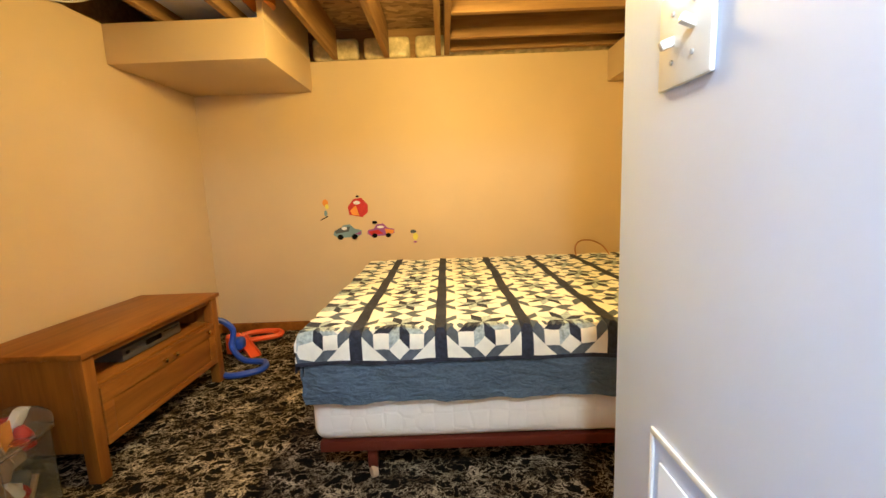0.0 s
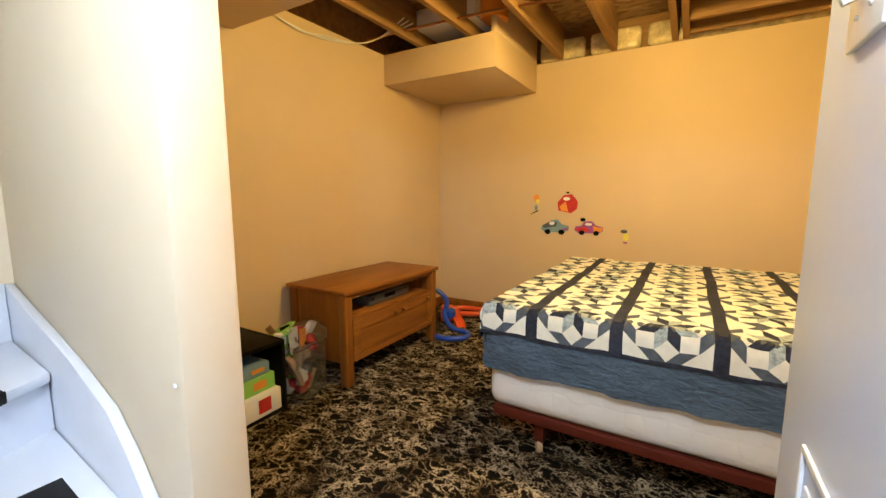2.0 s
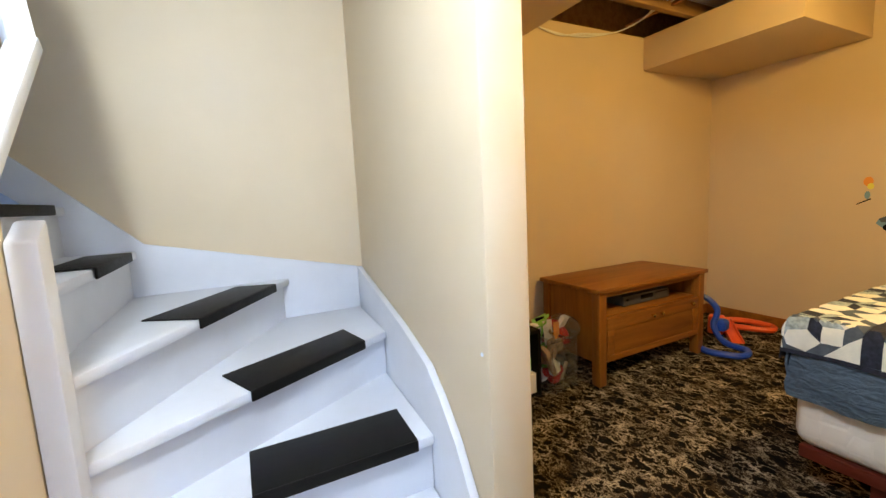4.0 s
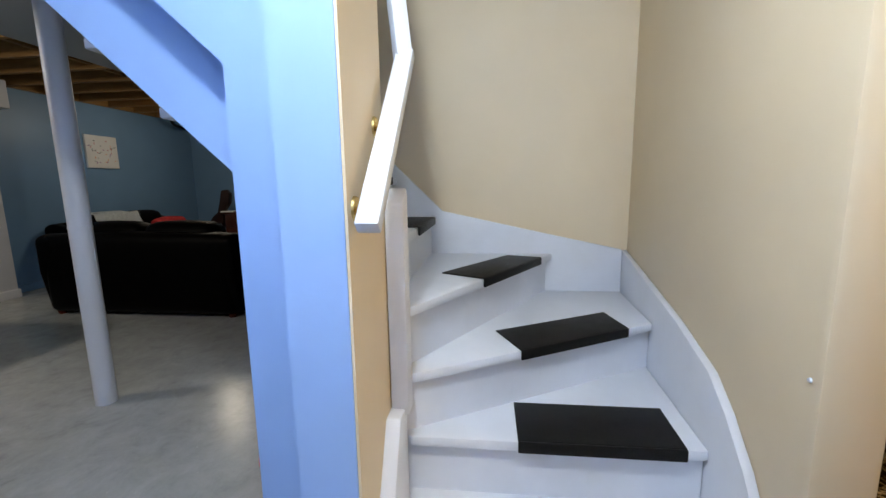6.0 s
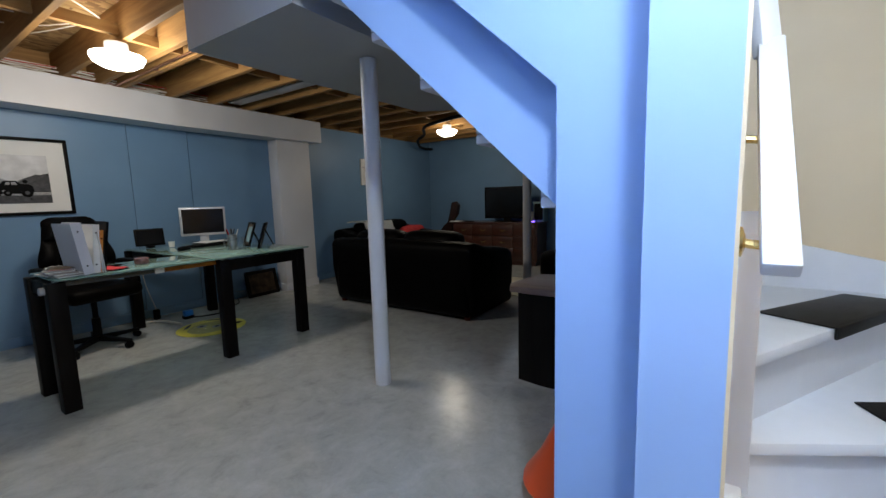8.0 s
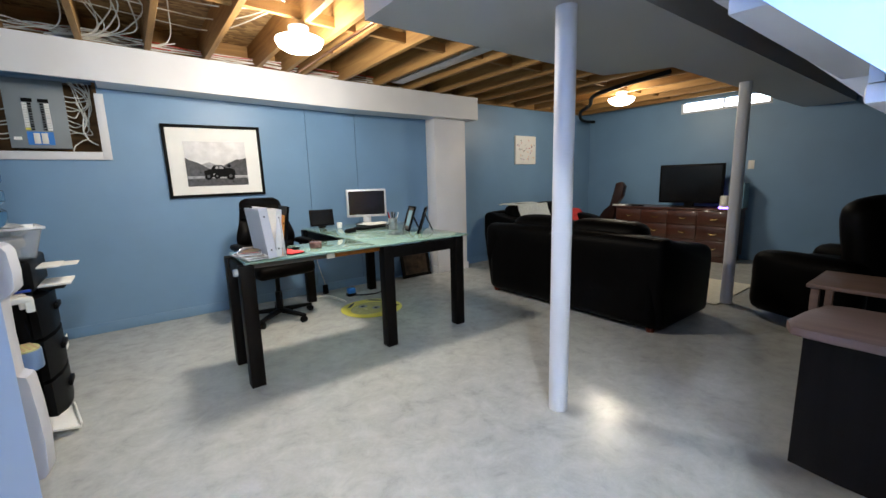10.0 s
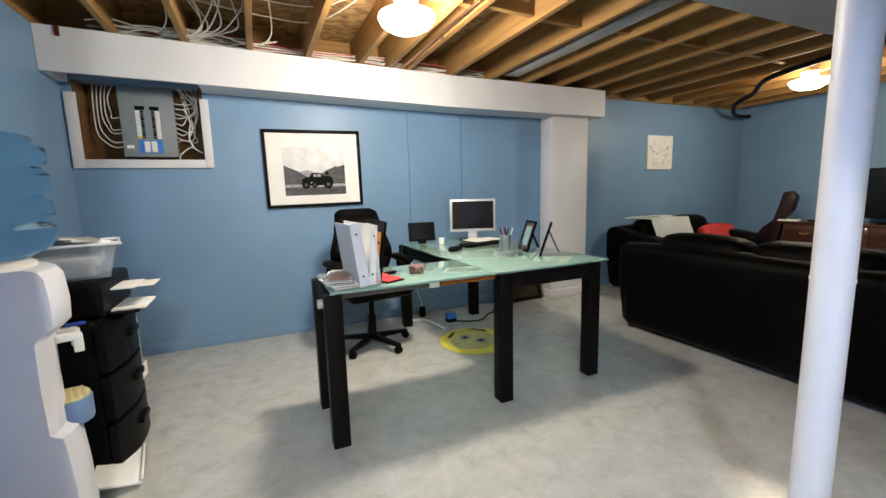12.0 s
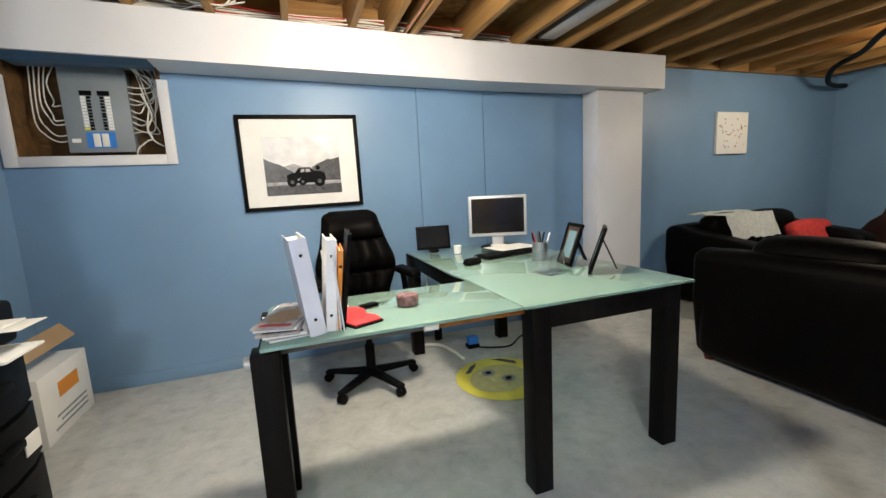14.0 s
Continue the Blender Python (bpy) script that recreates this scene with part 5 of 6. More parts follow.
def toy_bin():
    b = thing("toy_bin", "clear plastic bin crammed with colourful toys", "storage bin", -1.83, 1.14, 0.006, 8)
    part("base", boxes((-0.11, 0.11, -0.10, 0.10, 0, 0.006)), M["clear"], b)
    for x in (-0.113, 0.113):
        part("side", boxes((x - 0.002, x + 0.002, -0.105, 0.105, 0.0, 0.31)), M["clear"], b, "clear plastic side")
    for y in (-0.103, 0.103):
        part("side", boxes((-0.111, 0.111, y - 0.002, y + 0.002, 0.0, 0.31)), M["clear"], b, "clear plastic side")
    part("rim", boxes((-0.125, 0.125, 0.105, 0.115, 0.295, 0.31), (0.115, 0.125, -0.115, 0.105, 0.295, 0.31)), M["clear"], b)
    r = random.Random(11)
    cols = ["red", "card", "paper", "red", "green", "paper", "red", "card", "creamcloth", "steelblue"]
    for k in range(26):
        x, y = r.uniform(-0.07, 0.07), r.uniform(-0.07, 0.07)
        z = 0.01 + 0.012 * k
        if k % 3 == 0:
            bm = cushion(r.uniform(0.05, 0.1), r.uniform(0.04, 0.08), r.uniform(0.05, 0.12), 0.01, 2, 0.015, k)
        elif k % 3 == 1:
            bm = boxes((-0.012, 0.012, -0.03, 0.03, 0, r.uniform(0.10, 0.2)), bev=0.004)
        else:
            bm = lathe([(0.01, 0), (0.03, 0.01), (0.025, 0.06), (0.012, 0.09)], 12)
        tilt = (r.uniform(-25, 25), r.uniform(-25, 25))
        o = solo("toy", bm, M[cols[k % len(cols)]], "small coloured plastic toy in the bin", "toy", pose(-1.83 + x, 1.14 + y, 0.015 + z * 0.8, tilt[0], tilt[1], r.uniform(0, 360)), "toys in the bin")
    solo("paper_roll", boxes((-0.10, 0.10, -0.05, 0.05, 0, 0.008), (-0.06, 0.08, -0.04, 0.06, 0.008, 0.014), bev=0.003), M["green"], "crumpled green and grey papers on the bin", "papers", pose(-1.90, 1.09, 0.34, 20, -30, 30))
    for k, (mt, lab) in enumerate((("card", "tan cardboard strip sticking out of the bin"), ("black", "thin black board sticking out of the bin"), ("creamcloth", "cream paper sheet sticking out of the bin"), ("orange", "orange card strip sticking out of the bin"), ("card", "tan cardboard strip sticking out of the bin"))):
        solo("toy", boxes((-0.028, 0.028, -0.003, 0.003, 0, 0.17 - 0.015 * k), bev=0.002), M[mt], lab, "toy", pose(-1.87 + 0.035 * k, 1.12 + 0.03 * (k % 2), 0.25, 14 - 9 * k, -38 + 17 * k, 35 * k), "toys in the bin")
    solo("plastic_bag", cushion(0.16, 0.15, 0.09, 0.03, 4, 0.04, 8), M["clear"], "crumpled clear plastic bag on the bin", "bag", pose(-1.77, 1.17, 0.31, 0, 10, 20))


toy_bin()
ts = thing("toy_track", "orange and blue plastic toy track on the carpet", "toy track", 0, 0, 0.006)
part("loop", tube([(-1.95, 2.95, 0.02), (-1.80, 3.06, 0.03), (-1.62, 3.10, 0.02), (-1.58, 3.0, 0.02), (-1.72, 2.92, 0.02), (-1.86, 2.88, 0.02)], 0.022), M["redplastic"], ts, "orange track loop")
part("ramp", boxes((-0.04, 0.04, -0.2, 0.2, 0, 0.018), (-0.04, -0.034, -0.2, 0.2, 0.018, 0.035), (0.034, 0.04, -0.2, 0.2, 0.018, 0.035), bev=0.003), M["redplastic"], ts, m=pose(-1.72, 2.76, 0.01, 8, 0, 40))
part("tower", boxes((-0.05, 0.05, -0.05, 0.05, 0, 0.13), bev=0.012), M["redplastic"], ts, m=pose(-1.80, 2.72, 0, 0, 0, 25))
part("hose", tube([(-1.85, 2.50, 0.24), (-1.80, 2.55, 0.30), (-1.72, 2.58, 0.22), (-1.72, 2.55, 0.10), (-1.62, 2.50, 0.024), (-1.46, 2.46, 0.022), (-1.43, 2.34, 0.022), (-1.56, 2.26, 0.022), (-1.66, 2.28, 0.022)], 0.02), M["blueplastic"], ts, "thick blue plastic hose")
part("joint", cushion(0.10, 0.08, 0.08, 0.01, 3, 0.02, 3), M["blueplastic"], ts, m=pose(-1.72, 2.62, 0.06))
hp = thing("charging_cable", "thin copper coloured cable looped on the quilt", "cable", 0.74, 2.60, 0.668)
part("cable", tube([(0.16, -0.06, 0.0), (0.14, 0.0, 0.05), (0.08, 0.05, 0.085), (0.0, 0.05, 0.085), (-0.05, 0.0, 0.05), (-0.06, -0.05, 0.0)], 0.005, 6), M["copper"], hp)
structure("ceiling_insulation", boxes(*[(-1.18 + 0.4 * k, -0.82 + 0.4 * k, 3.16, 3.24, 2.17, 2.33) for k in range(3)], (-0.1, 1.3, 3.16, 3.24, 2.17, 2.24), bev=0.03, seg=3), M["insul"], "plastic wrapped yellow insulation")
duct = thing("air_duct", "flat cream air duct above the corner soffit", "duct", -1.62, 2.62, 2.255)
part("duct", boxes((-0.30, 0.30, -0.36, 0.5, 0, 0.13), bev=0.006), M["white"], duct)
part("collar", lathe([(0.10, -0.01), (0.10, 0.12)], 20), M["orange"], duct, "orange painted collar", pose(0.36, -0.2, 0.02))
pipe = thing("copper_pipe", "thin copper water pipe under the joists", "pipe", 0, 0, 0)
part("pipe", tube([(-2.1, 2.10, 2.20), (-1.6, 2.12, 2.205), (-1.0, 2.15, 2.20), (-0.4, 2.16, 2.155)], 0.008), M["copper"], pipe)
for k, dy in enumerate((0.0, 0.05, 0.1)):
    w2 = thing("cable", "white electric cable drooping at the wall top", "cable", 0, 0, 0, group="bedroom cables")
    part("wire", tube([(-2.12, 1.12, 2.16), (-2.125, 1.4 + dy, 2.10 - dy * 0.2), (-2.125, 1.7, 2.09 + dy * 0.2), (-2.12, 2.0, 2.15), (-2.0, 2.1, 2.19), (-1.7, 2.0 + dy, 2.23)], 0.004, 6), M["wire"], w2)


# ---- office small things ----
# panel recess: its shade is put into the dark board colour
structure("wall_recess", boxes((-0.16, 0.74, -6.0, -5.88, 1.3, 2.2), (-0.16, -0.105, -5.88, -5.771, 1.3, 2.2), (0.685, 0.74, -5.88, -5.771, 1.3, 2.2), (-0.105, 0.685, -5.88, -5.771, 1.3, 1.47), (-0.105, 0.685, -5.88, -5.771, 2.032, 2.2)), M["recessboard"], "rough boards round the panel recess")
structure("panel_recess", boxes((-0.10, 0.68, -5.878, -5.866, 1.475, 2.03), (0.655, 0.68, -5.866, -5.652, 1.475, 2.03), (-0.10, -0.075, -5.866, -5.652, 1.475, 2.03), (-0.075, 0.655, -5.866, -5.652, 1.475, 1.487)), M["recessboard"], "chip board lining of the panel recess")
structure("trim_panel", boxes((-0.138, -0.08, -5.65, -5.628, 1.43, 1.945), (0.66, 0.725, -5.65, -5.628, 1.43, 1.945), (-0.08, 0.66, -5.65, -5.628, 1.43, 1.492), bev=0.003), M["white"], "white wooden trim round the panel recess")
bp = thing("breaker_panel", "grey steel breaker panel with two rows of switches", "breaker panel", 0.275, -5.866, 1.525)
part("box", boxes((-0.16, 0.16, 0, 0.135, 0, 0.50), bev=0.005), M["metalgrey"], bp)
part("cover", boxes((-0.172, 0.172, 0.135, 0.143, -0.006, 0.504), bev=0.003), M["metalgrey"], bp)
part("main_label", boxes((-0.075, 0.075, 0.143, 0.145, 0.02, 0.118)), M["brightblue"], bp, "blue label with a white plate")
part("main_switch", boxes((-0.040, -0.004, 0.145, 0.152, 0.028, 0.108), bev=0.002), M["plate"], bp)
part("main_switch", boxes((0.004, 0.040, 0.145, 0.152, 0.028, 0.108), bev=0.002), M["plate"], bp)
part("sticker", boxes((0.105, 0.15, 0.143, 0.1445, 0.055, 0.078)), M["paper"], bp)
for sd in (-1, 1):
    part("top_breaker", boxes((sd * 0.045 - 0.03, sd * 0.045 + 0.03, 0.143, 0.150, 0.335, 0.362)), M["black"], bp)
    for k in range(11):
        z = 0.13 + 0.0185 * k
        part("breaker", boxes((sd * 0.034 - 0.010, sd * 0.034 + 0.010, 0.143, 0.152, z, z + 0.011 + 0.003 * (k % 3 == 1)), bev=0.002), M["black"], bp)
        part("number_label", boxes((sd * 0.062 - 0.014, sd * 0.062 + 0.014, 0.143, 0.1445, z, z + 0.0155)), M["yellow" if sd == 1 and k == 0 else "paper"], bp)


def cable(points, r=0.0045, mat="wire", group="electric cables"):
    c = thing("cable", "white electric cable running to the panel" if mat == "wire" else "thin coloured electric cable above the beam", "cable", 0, 0, 0, group=group)
    part("wire", tube([(x, y, z + (rise(x) if z > 2.2 else 0.0)) for x, y, z in points], r, 6), M[mat], c)


rc = random.Random(5)
for k in range(5):
    z = 1.60 + (0.0, 0.035, 0.10, 0.125, 0.21)[k]
    cable([(0.437, -5.76, z), (0.50, -5.75, z - 0.012), (0.56 - 0.012 * k, -5.75 - 0.012 * k, z + 0.03), (0.60 - 0.022 * k, -5.75, z + 0.12), (0.59 - 0.03 * k + rc.uniform(-0.02, 0.02), -5.77, 2.03), (0.50 - 0.04 * k, -5.60, 2.12), (0.45, -5.50, 2.17)], 0.0042)
for k in range(9):
    z = 1.64 + 0.036 * k
    cable([(0.112, -5.77, z), (0.06, -5.75 - 0.01 * (k % 4), z + rc.uniform(-0.03, 0.01)), (0.0 + rc.uniform(-0.03, 0.03), -5.76, z + rc.uniform(-0.04, 0.04)), (-0.04 + rc.uniform(-0.01, 0.04), -5.75, z + rc.uniform(0.05, 0.11)), (0.02 + rc.uniform(-0.07, 0.05), -5.75, 2.02), (0.06, -5.60, 2.10), (0.10, -5.50, 2.17)], 0.0042)
cable([(0.10, -5.72, 1.50), (0.085, -5.715, 1.54), (0.03, -5.71, 1.585), (0.0, -5.70, 1.60), (0.02, -5.71, 1.67), (0.0, -5.73, 1.80)], 0.005)
cable([(-0.06, -5.70, 1.55), (-0.02, -5.70, 1.575), (0.0, -5.70, 1.60), (0.02, -5.71, 1.66), (-0.01, -5.72, 1.75), (0.04, -5.74, 1.88)], 0.005)
for k in range(10):
    z, y = 2.235 + 0.012 * (k % 5), -5.44 - 0.016 * (k % 4)
    a, b = rc.uniform(0.1, 0.6), rc.uniform(-3.2, -1.6)
    n = 7
    pts = [(a + (b - a) * i / n, y + rc.uniform(-0.03, 0.03), z + rc.uniform(0.0, 0.035)) for i in range(n + 1)]
    cable(pts, 0.004, "red" if k in (2, 4) else "copper" if k == 7 else "wire")
for k in range(5):
    x = rc.uniform(-0.55, 0.15)
    cable([(x + 0.25, -5.42, 2.24), (x + 0.1, -5.36 + 0.03 * (k % 3), 2.24 + rc.random() * 0.03), (x, -5.30, 2.25), (x - 0.06, -5.2, 2.31), (x - 0.05 + rc.uniform(-0.1, 0.1), -4.9, 2.40), (x, -4.5, 2.42)], 0.0045)
for k in range(5):
    y = -5.1 + 0.25 * k
    cable([(0.5 - 0.1 * k, y, 2.40), (0.0, y + 0.1, 2.37), (-0.5, y - 0.05, 2.39), (-0.9, y + 0.1, 2.35), (-1.15, -4.2 + 0.02 * k, 2.32)], 0.0045)
for k in range(5):
    a = rc.uniform(-0.1, 0.55)
    pts = [(a - 0.14 * i, -5.37 + rc.uniform(-0.02, 0.05), 2.235 + 0.05 * abs(math.sin(0.9 * i + k)) + rc.uniform(0, 0.02)) for i in range(6)]
    cable(pts, 0.005)
for k in range(5):
    x = -0.22 - 0.05 * k
    cable([(x + 0.3, -5.37, 2.25), (x + 0.12, -5.28, 2.24 + 0.01 * k), (x + 0.02, -5.15, 2.30), (x + rc.uniform(-0.08, 0.08), -4.9, 2.38), (x + 0.1, -4.6, 2.43)], 0.005)
cp = thing("water_pipe", "copper water pipes running between joists", "pipe", 0, 0, 0)
part("pipe", tube([(-1.62, -5.5, 2.24), (-1.63, -4.5, 2.24), (-1.64, -3.2, 2.24)], 0.011), M["copper"], cp)
part("pipe", tube([(-1.70, -5.5, 2.25), (-1.71, -4.4, 2.25), (-1.72, -3.2, 2.25)], 0.011), M["copper"], cp)
part("elbow", tube([(-1.63, -4.6, 2.24), (-1.68, -4.6, 2.235), (-1.71, -4.6, 2.25)], 0.014), M["copper"], cp)
pan = thing("metal_duct", "galvanised sheet metal air duct between joists", "duct", 0, 0, 0)
part("duct", boxes((-2.75, -2.61, -5.3, -3.2, 2.245, 2.30), bev=0.003), M["galv"], pan)
part("seam", boxes((-2.755, -2.605, -4.55, -4.52, 2.242, 2.245)), M["galv"], pan)
hs = thing("black_hose", "thick black flexible hose hung under the joists", "hose", 0, 0, 0)
part("hose", tube([(-6.8, -5.55, 2.12), (-6.5, -5.5, 2.10), (-6.2, -5.40, 2.11), (-5.9, -5.2, 2.17), (-5.6, -4.85, 2.19), (-5.0, -4.4, 2.185), (-4.75, -3.9, 2.185), (-4.6, -3.3, 2.19)], 0.024, 10), M["black"], hs)

pic = thing("framed_picture", "black framed landscape photograph with a wide white mat", "picture", -0.895, -5.65, 1.10, 0)
pic.matrix_basis = pose(-0.895, -5.65, 1.10, 0, 0.6, 0)
part("frame", boxes((-0.40, 0.40, 0, 0.026, 0, 0.026), (-0.40, 0.40, 0, 0.026, 0.618, 0.644), (-0.40, -0.374, 0, 0.026, 0.026, 0.618), (0.374, 0.40, 0, 0.026, 0.026, 0.618), bev=0.003), M["black"], pic)
part("mat_board", boxes((-0.376, 0.376, 0.002, 0.010, 0.024, 0.62)), M["paper"], pic, "white mat board")
part("print", boxes((-0.255, 0.25, 0.010, 0.0115, 0.10, 0.50)), M["photo"], pic, "grey photograph of hills and a vehicle")


def inked(name, poly, mat, depth):
    """A flat printed shape on the photograph, by local x and height."""
    part(name, prism(poly, 0.0003, "xz", 0.0115 + 0.0004 * depth), M[mat], pic)


inked("far_hill", [(0.25, 0.19), (0.25, 0.30), (0.13, 0.295), (0.06, 0.315), (0.0, 0.29), (-0.05, 0.285), (-0.10, 0.31), (-0.18, 0.30), (-0.255, 0.31), (-0.255, 0.19)], "photomid", 0)
inked("hill", [(0.25, 0.19), (0.25, 0.356), (0.215, 0.335), (0.177, 0.32), (0.14, 0.305), (0.096, 0.275), (0.03, 0.235), (0.0, 0.19)], "hillgrey", 1)
inked("hill", [(-0.255, 0.19), (-0.255, 0.353), (-0.20, 0.338), (-0.17, 0.342), (-0.145, 0.327), (-0.10, 0.31), (-0.057, 0.275), (-0.02, 0.23), (0.0, 0.19)], "hillgrey", 1)
inked("shore", [(0.25, 0.163), (0.25, 0.192), (-0.255, 0.186), (-0.255, 0.165)], "photomid", 2)
inked("meadow", [(0.25, 0.10), (0.25, 0.166), (0.1, 0.170), (-0.1, 0.165), (-0.255, 0.168), (-0.255, 0.10)], "hillgrey", 3)
inked("vehicle_body", [(0.11, 0.195), (0.112, 0.235), (0.075, 0.250), (0.055, 0.252), (0.03, 0.285), (-0.045, 0.288), (-0.07, 0.262), (-0.12, 0.258), (-0.145, 0.24), (-0.15, 0.20), (-0.12, 0.18), (0.085, 0.18)], "black", 4)
inked("vehicle_window", [(0.022, 0.255), (0.012, 0.276), (-0.008, 0.277), (-0.008, 0.254)], "photomid", 5)
inked("vehicle_window", [(-0.016, 0.254), (-0.016, 0.277), (-0.040, 0.277), (-0.052, 0.256)], "photomid", 5)
inked("vehicle_stripe", [(0.04, 0.196), (0.04, 0.210), (0.005, 0.214), (0.0, 0.198)], "photomid", 5)
inked("spare_wheel", blob(-0.10, 0.282, 0.016, 0.016, 12), "black", 5)
for wx, wr in ((0.08, 0.034), (0.01, 0.026), (-0.105, 0.038)):
    inked("wheel", blob(wx, 0.188, wr, wr, 16), "black", 6)
    inked("wheel_hub", blob(wx, 0.188, wr * 0.4, wr * 0.4, 10), "hillgrey", 7)
tagr = thing("wall_tag", "small dark red tag on the white beam", "tag", 0.62, -5.35, 2.215)
part("tag", boxes((-0.012, 0.012, 0.0, 0.012, 0, 0.065), bev=0.003), M["cherry"], tagr)
cv = thing("canvas_picture", "square white canvas with scattered painted marks", "picture", -5.13, -5.65, 1.40)
part("canvas", boxes((-0.225, 0.225, 0, 0.03, 0, 0.42), bev=0.003), M["paper"], cv)
for k in range(34):
    x, z = rc.uniform(-0.18, 0.18), rc.uniform(0.05, 0.37)
    a = rc.uniform(0, 3)
    part("mark", prism([(x, z), (x + 0.03 * math.cos(a), z + 0.03 * math.sin(a)), (x + 0.012 * math.cos(a + 1.3), z + 0.012 * math.sin(a + 1.3))], 0.0012, "xz", 0.03), M[("red", "black", "purple", "orange", "metalgrey")[k % 5]], cv)

mo = thing("monitor", "silver framed flat monitor on the glass desk", "monitor", -2.13, -5.10, 0.765, 158)
# local: the screen faces -y
part("bezel", boxes((-0.20, 0.20, -0.02, 0.03, 0.08, 0.36), bev=0.008), M["silver"], mo)
part("screen", boxes((-0.18, 0.18, -0.0225, -0.0195, 0.104, 0.342)), M["blacksatin"], mo)
part("neck", boxes((-0.04, 0.04, 0.0, 0.03, 0.015, 0.10), bev=0.006), M["silver"], mo)
part("foot", lathe([(0.12, 0.0), (0.125, 0.008), (0.10, 0.016), (0.02, 0.02)], 28), M["black"], mo)
part("disc", lathe([(0.058, 0.019), (0.058, 0.022)], 24, (0.0, -0.045, 0)), M["paper"], mo, "white compact disc")
tb = thing("tablet", "small black tablet propped on a stand", "tablet", -1.675, -5.16, 0.765, 172)
part("body", boxes((-0.115, 0.115, -0.008, 0.008, 0, 0.16), bev=0.004), M["black"], tb, m=pose(0, 0, 0.02, -12, 0, 0))
part("screen", boxes((-0.10, 0.10, -0.0105, -0.0085, 0.015, 0.147)), M["blacksatin"], tb, m=pose(0, 0, 0.02, -12, 0, 0))
part("stand", boxes((-0.03, 0.03, -0.02, 0.07, 0, 0.02), bev=0.004), M["black"], tb)
kb = thing("keyboard", "black keyboard under loose white paper", "keyboard", -2.02, -4.78, 0.765, 194)
part("body", boxes((-0.20, 0.20, -0.07, 0.07, 0, 0.016), bev=0.004), M["black"], kb)
for r_ in range(4):
    for c_ in range(13):
        part("key", boxes((-0.19 + 0.0292 * c_, -0.166 + 0.0292 * c_, -0.06 + 0.03 * r_, -0.036 + 0.03 * r_, 0.016, 0.021)), M["black"], kb)
solo("papers", boxes((-0.15, 0.15, -0.10, 0.10, 0, 0.003), (-0.13, 0.14, -0.08, 0.11, 0.003, 0.005)), M["paper"], "loose white papers on the desk", "papers", pose(-2.12, -4.90, 0.789, 0, 0, 10))
ms = thing("computer_mouse", "black computer mouse on the glass desk", "mouse", -1.71, -4.60, 0.765, 20)
part("body", cushion(0.10, 0.06, 0.034, 0.008, 3, 0.016, 2), M["black"], ms)
part("wheel", lathe([(0.006, -0.004), (0.006, 0.004)], 10), M["metalgrey"], ms, m=pose(-0.03, 0, 0.036, 90, 0, 0))
solo("cup", lathe([(0.022, 0), (0.026, 0.05), (0.024, 0.052)], 18), M["paper"], "small white cup on the desk", "cup", pose(-1.79, -5.02, 0.765))
pn = thing("pen_holder", "mesh pen holder full of pens", "pen holder", -2.08, -4.50, 0.765)
part("cup", lathe([(0.04, 0.0), (0.042, 0.105), (0.039, 0.105), (0.037, 0.005)], 20), M["galv"], pn)
for k, mt in enumerate(("black", "darkmetal", "paper", "black", "red", "black", "metalgrey")):
    solo("pen", lathe([(0.0042, 0), (0.0042, 0.15), (0.001, 0.158)], 8), M[mt], "thin pen standing in the holder", "pen", pose(-2.08 + 0.012 * math.cos(k), -4.50 + 0.012 * math.sin(k), 0.772, 12 * math.sin(k * 2.1), 14 * math.cos(k * 1.7), 0), "pens in the holder")
solo("memo_cube", boxes((-0.055, 0.055, -0.055, 0.055, 0, 0.01), (-0.055, -0.051, -0.055, 0.055, 0.01, 0.10), (0.051, 0.055, -0.055, 0.055, 0.01, 0.10), (-0.051, 0.051, -0.055, -0.051, 0.01, 0.10), (-0.051, 0.051, 0.051, 0.055, 0.01, 0.10)), M["clear"], "clear acrylic memo cube on the desk", "memo cube", pose(-1.93, -4.20, 0.765, 0, 0, 20))


def photo_frame(x, y, rz, back):
    f = thing("photo_frame", "black photo frame leaning on its strut" if back else "black photo frame with a small photograph", "photo frame", x, y, 0.765, rz, "photo frames on the desk")
    m = pose(0, 0, 0.004, -18, 0, 0)
    part("frame", boxes((-0.085, 0.085, -0.008, 0.008, 0, 0.016), (-0.085, 0.085, -0.008, 0.008, 0.204, 0.22), (-0.085, -0.069, -0.008, 0.008, 0.016, 0.204), (0.069, 0.085, -0.008, 0.008, 0.016, 0.204), bev=0.002), M["black"], f, m=m)
    part("photo", boxes((-0.07, 0.07, -0.002, 0.004, 0.015, 0.205)), M["darkpaint"], f, m=m)
    part("print", boxes((-0.045, 0.045, -0.0035, -0.002, 0.04, 0.18)), M["teal"], f, m=m)
    part("strut", boxes((-0.02, 0.02, -0.003, 0.003, -0.16, 0), bev=0.001), M["black"], f, m=pose(0, 0.052, 0.166, 24, 0, 0))


